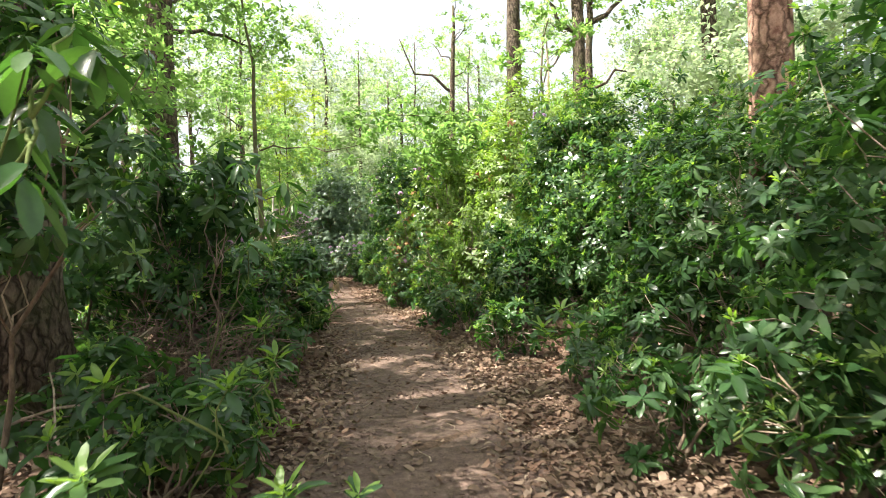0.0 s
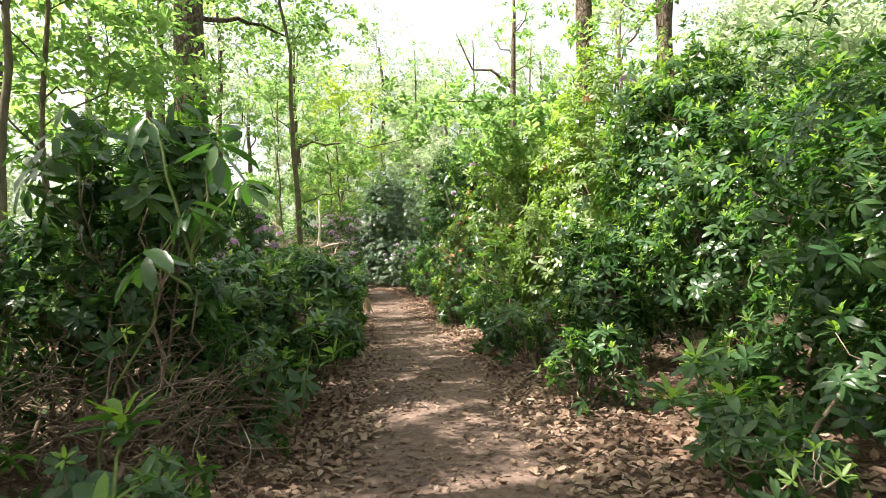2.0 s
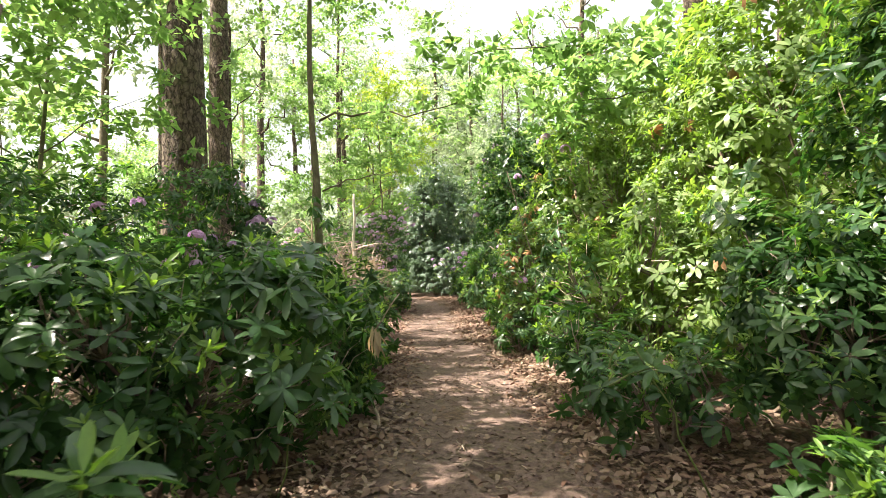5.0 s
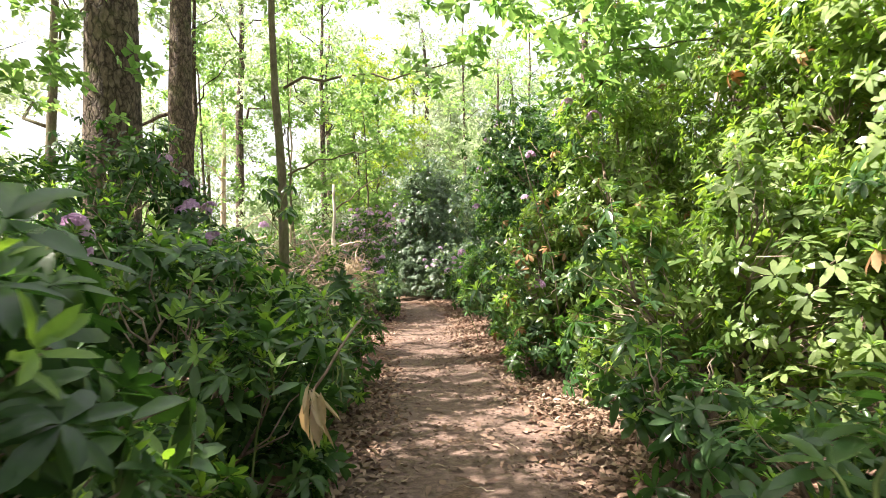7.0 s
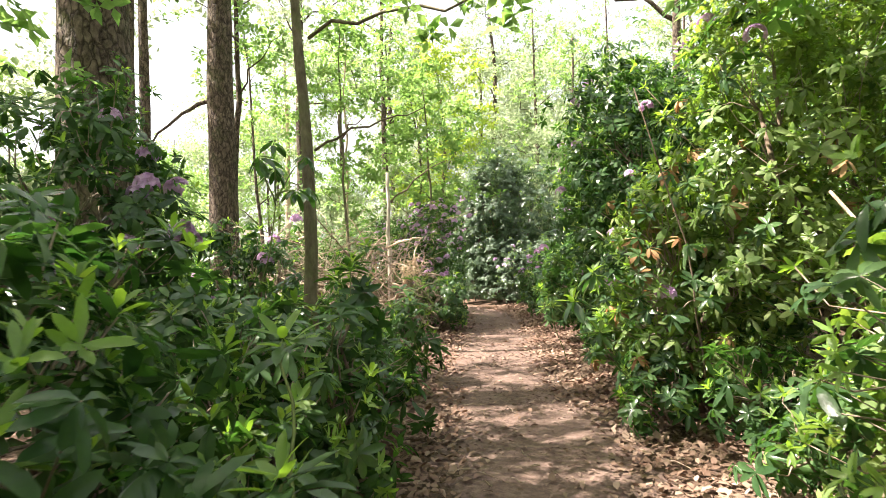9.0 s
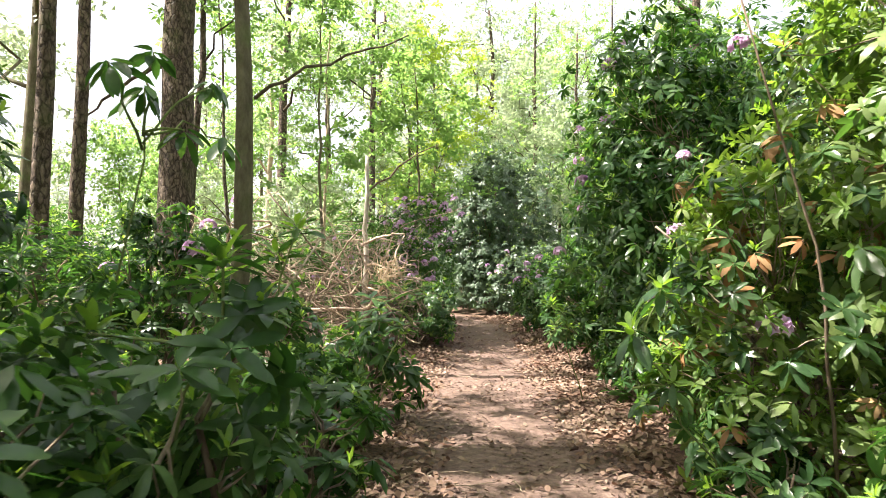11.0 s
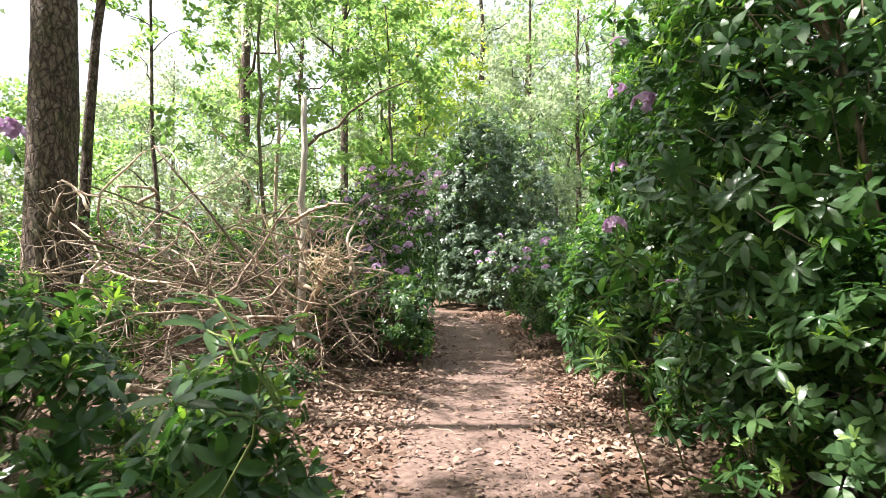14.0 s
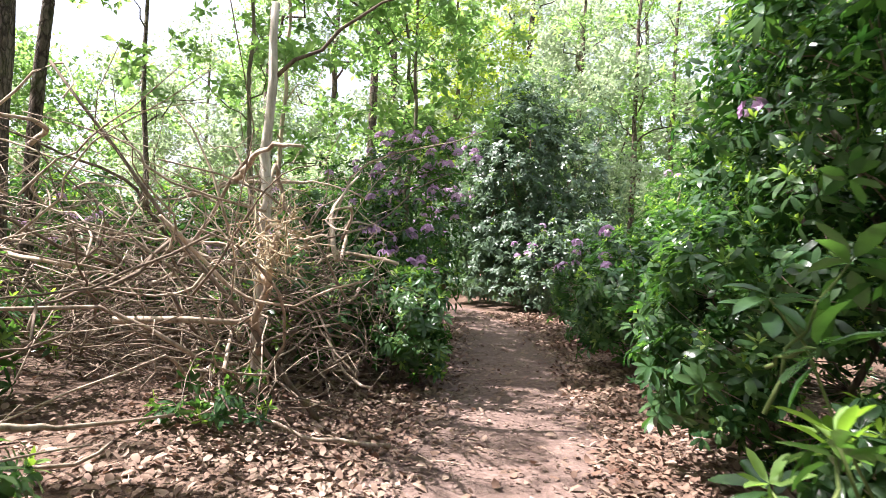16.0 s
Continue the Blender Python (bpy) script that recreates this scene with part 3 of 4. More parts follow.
shrub("rhododendron_bush", 3.05, 5.7, 0.9, 1.6, 73, DARK, "path hedge", 0.5, 0.2, 30, skirt=0.1)
shrub("rhododendron_bush", -6.8, 23.6, 1.2, 2.3, 74, FLOWERING, "flowering bushes", 0.8, 0.2, 0, 30)
shrub("rhododendron_bush", -11.0, 37.2, 1.8, 3.8, 75, FLOWERING, "flowering bushes", 1.2, 0.25, 0, 14, far=True)
shrub("rhododendron_bush", -5.5, 22.2, 0.8, 1.35, 67, SUNLIT, "path hedge", 1.1, 0.4, 80)
shrub("rhododendron_bush", -7.2, 25.2, 1.6, 3.4, 68, FLOWERING, "flowering bushes", 1.1, 0.2, 0, 95, far=True)
shrub("rhododendron_bush", -9.0, 28.5, 1.7, 3.5, 69, FLOWERING, "flowering bushes", 1.1, 0.2, 0, 45, far=True)
shrub("rhododendron_bush", -11.6, 31.2, 1.8, 3.6, 70, FLOWERING, "flowering bushes", 1.1, 0.2, 0, 20, far=True)
for k, (x, y, r, h) in enumerate([(-1.0, 3.2, 0.55, 0.75), (-1.75, 4.1, 0.6, 0.9), (-1.2, 4.75, 0.5, 0.7), (-1.1, 3.9, 0.45, 0.7), (-1.6, 6.8, 0.5, 0.8), (-2.1, 9.4, 0.5, 1.0),
                                  (-2.7, 11.5, 0.5, 1.1), (-2.9, 12.9, 0.45, 1.5), (-3.2, 14.0, 0.5, 0.9), (-3.8, 15.3, 0.55, 0.9), (-4.0, 16.5, 0.5, 1.1), (-4.1, 14.8, 0.5, 0.9), (-4.9, 16.2, 0.6, 1.3), (-3.4, 13.3, 0.5, 1.2), (-5.0, 17.6, 0.5, 0.8), (-6.4, 21.4, 0.6, 1.3), (-7.6, 19.3, 0.6, 1.0), (-5.7, 19.9, 0.4, 0.5)]):
    shrub("rhododendron_sprig", x, y, r, h, 80 + k, LOW, "low sprigs", 0.45, 0.4, 30, lobes=5, big=1.08)
# behind the hedges
for k, (x, y, r, h, fl) in enumerate([(5.8, 1.5, 2.0, 3.0, 0), (6.6, 6, 2.0, 3.4, 0), (6.0, 11.5, 2.1, 4.0, 2), (5.2, 16.5, 2.1, 4.2, 0), (3.2, 20.5, 2.2, 4.2, 0),
                                      (1.2, 25, 2.3, 4.0, 0), (-0.8, 29.0, 2.2, 4.2, 2), (-4.9, 8.6, 1.6, 2.4, 5), (-5.9, 11.6, 1.7, 2.6, 9),
                                      (-5.0, 4.6, 1.6, 2.6, 6), (-7.4, 7.6, 1.8, 2.7, 8), (-9.6, 13.5, 1.8, 2.6, 6), (-11.5, 17.5, 1.8, 2.4, 3), (-8.2, 16.6, 1.3, 2.0, 4),
                                      (-9.0, 24.2, 1.4, 2.2, 8), (-8.7, 22.5, 1.2, 1.9, 3), (-10.1, 19.3, 1.2, 1.8, 2), (-8.2, 17.2, 1.0, 1.5, 2), (-11.4, 22.6, 1.7, 2.4, 6), (-12, 27, 2.0, 2.8, 10), (-13.2, 31, 2.2, 3.2, 5), (-6.8, 36.5, 2.4, 4.0, 8), (-12.6, 36.5, 2.2, 3.4, 0),
                                      (-1.5, 35, 2.4, 4.2, 0), (3.5, 31, 2.4, 4.0, 0), (8, 24, 2.6, 4, 0), (9.5, 14, 2.4, 3.6, 0), (9.5, 7.5, 2.4, 3.4, 0), (-10, 9.5, 2.0, 2.6, 4), (-13.5, 14, 2.2, 2.8, 3),
                                      (-15, 20, 2.2, 2.8, 0), (-16, 26, 2.3, 2.8, 0),
                                      (3.2, -2.5, 1.9, 2.8, 0), (-2.4, -2.0, 1.7, 2.6, 0), (0.6, -7, 2.2, 2.8, 0)]):
    shrub("rhododendron_bush", x, y, r, h, 100 + k, FLOWERING if fl else DARK, "bushes behind the hedges", 0.5 if x > 5 or y < 0 else 0.95, 0.35, 0, fl, far=True)


# ---- trees ----
def limb_cloud(ends, rng, spread, count, size, sprays):
    """Leaf sprays scattered round the ends of the limbs."""
    ends = np.asarray(ends)
    pick = ends[rng.randint(0, len(ends), count)]
    clump = pick + rng.normal(size=(count, 3)) * spread * np.array([1, 1, 0.55])
    n = 5
    pts = np.repeat(clump, n, axis=0) + rng.normal(size=(count * n, 3)) * np.array([0.22, 0.22, 0.10]) * spread
    dirs = rng.normal(size=pts.shape) * 0.5 + np.array([0, 0, 0.8])
    out = []
    which = rng.randint(0, 3, len(pts))
    fr = frames_of(dirs, rng, rng.uniform(0.7, 1.25, len(pts)) * size)
    for k in range(3):
        s = which == k
        out.append(stamp(sprays[k], pts[s], fr[s]))
    return merged(out)


def tree(name, x, y, r, h, seed, label, bark, group="", lean=(0, 0), limbs=8, low=0.45, reach=2.5, leaves=260, spread=0.7, leaf_size=1.0,
         extra=(), sides=12, flare=1.35, rise=0.35, far=False, leaf=None):
    """A tapered trunk with limbs and a ragged crown of leaf sprays. extra: limbs given as points from the trunk outwards."""
    rng = np.random.RandomState(seed)
    z0 = float(ground_z(np.array(x), np.array(y)))
    top = thing(name, x, y, z0, label, "tree", group)
    n = 16
    s = np.linspace(0, 1, n)
    line = np.stack([lean[0] * h * s, lean[1] * h * s, -0.1 + (h + 0.1) * s], -1)
    line[1:, :2] += np.cumsum(rng.normal(0, (0.012 if r > 0.12 else 0.03) * np.sqrt(h), (n - 1, 2)), axis=0) * s[1:, None]
    rad = r * (1 - 0.72 * s ** 1.2)
    rad[0] *= flare
    rad[1] *= 1 + (flare - 1) * 0.12
    part("trunk", mesh_of("trunk", *tube(line, rad, sides, 0.035, rng), bark, True), top)
    ends = [line[-1], line[-2]]
    for k in range(limbs):
        f = low + (0.97 - low) * (k + rng.uniform(0, 0.8)) / limbs
        p0 = np.array([np.interp(f, s, line[:, c]) for c in range(3)])
        a = 2.4 * k + seed + rng.normal(0, 0.3)
        L = reach * rng.uniform(0.6, 1.1) * (1.15 - 0.6 * (f - low) / (1 - low))
        q = p0 + L * np.array([np.cos(a), np.sin(a), rise + 0.6 * rng.uniform(0, 1)])
        ln = bend(p0, q, rng, 0.10, 7, 0.05)
        r0 = max(0.008, np.interp(f, s, rad) * 0.4)
        part("limb", mesh_of("limb", *tube(ln, np.linspace(r0, r0 * 0.25, 7), 6), bark, True), top)
        ends += [ln[-1], ln[-2], ln[-3]]
    for pts_, r0, leafy in extra:
        ln = np.asarray(pts_, float) - np.array([x, y, z0])
        t_ = np.linspace(0, 1, len(ln))
        tt = np.linspace(0, 1, 9)
        ln = np.stack([np.interp(tt, t_, ln[:, c]) for c in range(3)], -1)
        ln[1:-1] += rng.normal(0, 0.02 * np.linalg.norm(ln[-1] - ln[0]), (7, 3))
        part("limb", mesh_of("limb", *tube(ln, np.linspace(r0, r0 * 0.3, 9), 6), bark, True), top)
        if leafy:
            ends += [ln[-1], ln[-2], ln[-4]] * leafy
    if leaves:
        part("crown", mesh_of("crown", *limb_cloud(ends, rng, spread, leaves, leaf_size, FAR_SPRAYS if far else SPRAYS), leaf or m_tree), top, "vivid yellow-green leaves" if leaf is m_vivid else "pale green leaves with haze in their colour" if leaf else "bright green spring leaves", kind="stuff")
    return top


OAK = "tall forest tree with ridged grey-brown bark and bright green leaves"
# trees by the path, with some unseen ones added to cast shade
# its two extra boughs are added only to shade the right hedge
tree("forest_tree", -6.65, 14.5, 0.40, 17, 201, OAK, m_bark, limbs=6, low=0.68, reach=3.4, leaves=215, spread=0.85, sides=16,
     extra=[([(-6.65, 14.5, 8.2), (-6.7, 15.8, 8.8), (-6.6, 17.6, 9.2)], 0.09, 8), ([(-6.65, 14.5, 7.0), (-6.0, 16.2, 7.4), (-5.4, 18.2, 7.8)], 0.07, 8)])
tree("forest_tree", -10.2, 20.9, 0.36, 18, 202, OAK, m_bark, limbs=9, low=0.5, reach=4.2, leaves=110, spread=0.8, sides=16,
     extra=[([(-10.2, 20.9, 5.6), (-11.2, 20.6, 5.2), (-12.2, 20.4, 4.4)], 0.06, 0)])
tree("forest_tree", 2.02, 16.7, 0.26, 17, 203, OAK, m_bark, limbs=8, low=0.6, reach=3.6, leaves=260, spread=0.9, sides=14)
tree("forest_tree", 3.68, 15.8, 0.22, 15, 204, "forked grey-brown tree with bare spreading side branches", m_bark, limbs=6, low=0.62, reach=3.2, leaves=200,
     extra=[([(3.68, 15.8, 7.0), (3.2, 15.7, 7.2), (2.8, 15.6, 8.0)], 0.08, 0), ([(3.68, 15.8, 7.0), (4.4, 15.9, 7.5), (5.4, 16.2, 8.4)], 0.10, 1),
            ([(3.68, 15.8, 6.9), (3.0, 15.6, 6.2), (2.3, 15.4, 5.0)], 0.04, 0)])
tree("pine_tree", 4.19, 7.44, 0.27, 18, 205, "tall pine with plated pinkish-brown bark", m_pine, limbs=6, low=0.6, reach=3.0, leaves=150, sides=16)
tree("forest_tree", -2.85, 4.75, 0.32, 17, 206, "stout dark-barked tree beside the path", m_bark, limbs=10, low=0.42, reach=4.4, leaves=400, spread=0.8, sides=18, flare=1.5)
tree("sapling", -4.57, 15.43, 0.078, 8.5, 207, "slender olive-barked sapling with long thin branches", m_smooth, limbs=4, low=0.7, reach=1.1, leaves=16, spread=0.42, lean=(0.03, 0.0),
     extra=[([(-4.58, 15.5, 4.1), (-3.6, 15.3, 4.15), (-2.7, 15.1, 3.95), (-1.9, 15.0, 4.1)], 0.024, 4),
            ([(-4.5, 15.45, 2.8), (-3.8, 15.35, 3.0), (-3.1, 15.2, 3.05)], 0.017, 1)])
tree("young_tree", 2.4, 14.8, 0.06, 7.0, 229, "young tree with leafy boughs hanging over the path", m_smooth, limbs=7, low=0.5, reach=1.6, leaves=140, spread=0.4,
     extra=[([(2.4, 14.8, 3.4), (1.2, 14.6, 3.9), (-0.1, 14.3, 3.75)], 0.022, 5), ([(2.4, 14.8, 4.0), (1.6, 14.0, 4.3), (0.7, 13.4, 4.0)], 0.02, 5),
            ([(2.4, 14.8, 4.4), (0.9, 15.0, 4.9), (-0.7, 15.1, 4.5)], 0.022, 5), ([(2.4, 14.8, 4.2), (0.4, 14.5, 4.8), (-1.8, 14.2, 4.5)], 0.024, 6)])
tree("snag_tree", 0.31, 31.0, 0.24, 14, 208, "thin half-bare tree with a hooked dead branch", m_bark, limbs=5, low=0.72, reach=2.0, leaves=60,
     extra=[([(0.3, 31, 9.6), (-0.6, 30.9, 10.4), (-1.7, 30.8, 10.6), (-2.4, 30.8, 12.4)], 0.09, 0)])
tree("sapling", -6.9, 11.8, 0.04, 5.8, 209, "thin sapling with large light green leaves", m_smooth, limbs=12, low=0.38, reach=1.7, leaves=220, spread=0.5, lean=(0.02, 0))
tree("sapling", -4.6, 7.6, 0.05, 8.6, 218, "thin sapling with large light green leaves", m_smooth, limbs=12, low=0.46, reach=1.8, leaves=320, spread=0.5)
# the next four stand out of view, added to dapple path and hedges
tree("forest_tree", -9.2, 9.0, 0.2, 16, 225, OAK, m_bark, limbs=9, low=0.5, reach=4.0, leaves=60, spread=1.1)
tree("forest_tree", -8.6, 5.6, 0.2, 16, 226, OAK, m_bark, limbs=9, low=0.5, reach=4.0, leaves=90, spread=1.0)
tree("forest_tree", -6.2, 1.9, 0.24, 16, 227, OAK, m_bark, limbs=9, low=0.5, reach=4.2, leaves=100, spread=1.0)
tree("forest_tree", -10.5, 13.5, 0.2, 12.5, 228, OAK, m_bark, limbs=9, low=0.45, reach=3.2, leaves=260, spread=0.9)
tree("forest_tree", -9.3, 17.4, 0.125, 15, 210, OAK, m_bark, limbs=9, low=0.52, reach=3.6, leaves=45, spread=0.85)
tree("forest_tree", -11.0, 19.4, 0.13, 15, 219, OAK, m_bark, limbs=7, low=0.6, reach=2.6, leaves=50)
tree("birch_tree", -10.9, 22.0, 0.10, 11, 220, "slim leaning grey-barked tree with few leaves", m_bark, limbs=6, low=0.5, reach=1.5, leaves=60, lean=(0.06, 0.0))
tree("sapling", -8.3, 23.3, 0.04, 8, 221, "slim bare-stemmed sapling with sparse leaves", m_smooth, limbs=9, low=0.25, reach=1.2, leaves=70, spread=0.4)
tree("sapling", -9.6, 25.6, 0.05, 9, 222, "slim bare-stemmed sapling with sparse leaves", m_pale, limbs=9, low=0.25, reach=1.4, leaves=80, spread=0.45)
tree("sapling", -7.7, 26.9, 0.05, 8, 223, "slim bare-stemmed sapling with sparse leaves", m_smooth, limbs=9, low=0.3, reach=1.4, leaves=80, spread=0.45)
tree("sapling", -12.2, 25.2, 0.06, 10, 224, "slim bare-stemmed sapling with sparse leaves", m_bark, limbs=9, low=0.25, reach=1.6, leaves=90, spread=0.5)
tree("sapling", -5.6, 9.2, 0.05, 7.5, 211, "thin sapling with large light green leaves", m_smooth, limbs=10, low=0.35, reach=1.8, leaves=170, spread=0.55)
tree("forest_tree", -11.56, 33.1, 0.17, 15, 212, OAK, m_bark, limbs=8, low=0.4, reach=2.8, leaves=200)
tree("young_tree", -9.72, 35.2, 0.11, 11, 213, "young tree with vivid yellow-green leaves", m_smooth, limbs=14, low=0.22, reach=2.8, leaves=460, spread=0.7, leaf=m_vivid)
tree("young_tree", -6.9, 25.6, 0.05, 6.5, 214, "thin sapling with large light green leaves", m_smooth, limbs=8, low=0.45, reach=1.5, leaves=120, spread=0.5)
# unseen tree behind the start, added so its boughs shade the right-hand bushes
tree("forest_tree", -3.2, -1.4, 0.3, 16, 217, OAK, m_bark, limbs=9, low=0.45, reach=4.4, leaves=240, spread=1.0,
     extra=[([(-3.2, -1.4, 7.5), (-3.1, 0.0, 8.4), (-2.7, 1.6, 9.0)], 0.09, 5), ([(-3.2, -1.4, 6.5), (-2.2, 0.0, 7.4), (-1.2, 1.4, 8.0)], 0.08, 5)])
tree("forest_tree", 7.8, 17.5, 0.3, 17, 215, OAK, m_bark, limbs=8, low=0.5, reach=4.0, leaves=320, spread=1.0)
for x, y, h, sd in ((-6.2, 41.0, 15.5, 231), (-2.6, 44.5, 17.0, 232), (1.4, 42.0, 15.5, 233), (-3.9, 38.5, 12.5, 234)):
    tree("birch_tree", x, y, 0.13, h, sd, "slim far tree with thin pale green crown", m_bark, limbs=12, low=0.3, reach=2.6, leaves=120, spread=0.9)
tree("birch_tree", 5.5, 33.0, 0.13, 14, 216, "slim pale-barked tree with thin green crown", m_pale, limbs=7, low=0.5, reach=2.2, leaves=130)

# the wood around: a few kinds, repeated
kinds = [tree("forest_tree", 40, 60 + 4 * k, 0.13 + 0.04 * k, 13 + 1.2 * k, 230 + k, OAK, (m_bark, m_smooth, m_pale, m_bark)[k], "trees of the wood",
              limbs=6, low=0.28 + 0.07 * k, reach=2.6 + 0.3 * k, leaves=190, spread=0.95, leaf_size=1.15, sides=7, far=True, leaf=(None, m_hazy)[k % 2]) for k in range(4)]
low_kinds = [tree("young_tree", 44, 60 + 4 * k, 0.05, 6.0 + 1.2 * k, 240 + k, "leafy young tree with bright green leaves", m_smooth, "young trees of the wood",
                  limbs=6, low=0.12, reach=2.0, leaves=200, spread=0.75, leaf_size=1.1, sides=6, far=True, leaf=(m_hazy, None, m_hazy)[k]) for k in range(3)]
rng = np.random.RandomState(77)
spots = []
while len(spots) < 82:
    x, y = rng.uniform(-38, 24), rng.uniform(-12, 72)
    side = x - mid_x(np.clip(y, -11, 39))
    if (-7.5 < side < 7.5 and y < 38) or (y > 30 and y < 42 and -4 < x < 8) or any(math.hypot(x - a, y - b) < 2.2 for a, b in spots):
        continue
    if -27 < x < -6 and 2 < y < 21:
        continue
    if math.hypot(x + 6.65, y - 14.5) < 2.5 or math.hypot(x + 10.2, y - 20.9) < 2.5:
        continue
    spots.append((x, y))
for k, (x, y) in enumerate(spots):
    z = float(ground_z(np.array(x), np.array(y)))
    open_sky = y > 30 and abs(x - 0.02 * y) < 0.12 * y
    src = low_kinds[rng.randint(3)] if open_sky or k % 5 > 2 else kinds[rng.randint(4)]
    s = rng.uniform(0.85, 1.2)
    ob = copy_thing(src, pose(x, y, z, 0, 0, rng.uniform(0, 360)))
    ob.scale = (s, s, s)
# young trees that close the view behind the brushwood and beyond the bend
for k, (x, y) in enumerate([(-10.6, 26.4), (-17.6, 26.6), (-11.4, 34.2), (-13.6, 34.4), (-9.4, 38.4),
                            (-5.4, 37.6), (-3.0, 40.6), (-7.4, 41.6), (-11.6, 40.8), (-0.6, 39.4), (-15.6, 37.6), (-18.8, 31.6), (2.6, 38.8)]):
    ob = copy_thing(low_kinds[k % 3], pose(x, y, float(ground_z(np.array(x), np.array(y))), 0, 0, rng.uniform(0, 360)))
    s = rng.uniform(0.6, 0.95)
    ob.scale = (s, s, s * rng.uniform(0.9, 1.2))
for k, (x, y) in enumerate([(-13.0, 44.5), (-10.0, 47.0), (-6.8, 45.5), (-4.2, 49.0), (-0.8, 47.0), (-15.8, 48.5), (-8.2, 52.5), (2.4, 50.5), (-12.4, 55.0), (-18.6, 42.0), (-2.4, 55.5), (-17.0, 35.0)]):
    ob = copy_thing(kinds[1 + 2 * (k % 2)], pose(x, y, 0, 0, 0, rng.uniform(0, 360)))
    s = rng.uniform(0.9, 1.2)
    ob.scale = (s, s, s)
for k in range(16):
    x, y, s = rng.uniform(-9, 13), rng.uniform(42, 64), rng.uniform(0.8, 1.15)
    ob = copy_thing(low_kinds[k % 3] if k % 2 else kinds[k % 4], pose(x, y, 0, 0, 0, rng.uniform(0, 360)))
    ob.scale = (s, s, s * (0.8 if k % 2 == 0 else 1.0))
under = [shrub("rhododendron_bush", 50, 60 + 5 * k, 1.9, 2.6 + 0.5 * k, 150 + k, "far rhododendron bush in the wood", "bushes of the wood", 0.45, 0.4, 0, 2, far=True) for k in range(3)]
spots = []
while len(spots) < 58:
    x, y = rng.uniform(-34, 14), rng.uniform(-6, 60)
    side = x - mid_x(np.clip(y, -11, 39))
    if (-9.5 < side < 8.5 and y < 39) or any(math.hypot(x - a, y - b) < 2.6 for a, b in spots):
        continue
    spots.append((x, y))
    copy_thing(under[len(spots) % 3], pose(x, y, float(ground_z(np.array(x), np.array(y))), 0, 0, rng.uniform(0, 360)))


# ---- tangles of dead branches ----
rng = np.random.RandomState(55)


def arched(p, q, rg, amp, n=9):
    """A smooth bow from p to q with a second, weaker bend."""
    t_ = np.linspace(0, 1, n)[:, None]
    d = np.linalg.norm(q - p)
    u, w = rg.normal(size=3), rg.normal(size=3)
    return p + (q - p) * t_ + amp * d * (u * np.sin(np.pi * t_) + 0.45 * w * np.sin(2 * np.pi * t_)) + rg.normal(0, 0.008 * d, (n, 3))


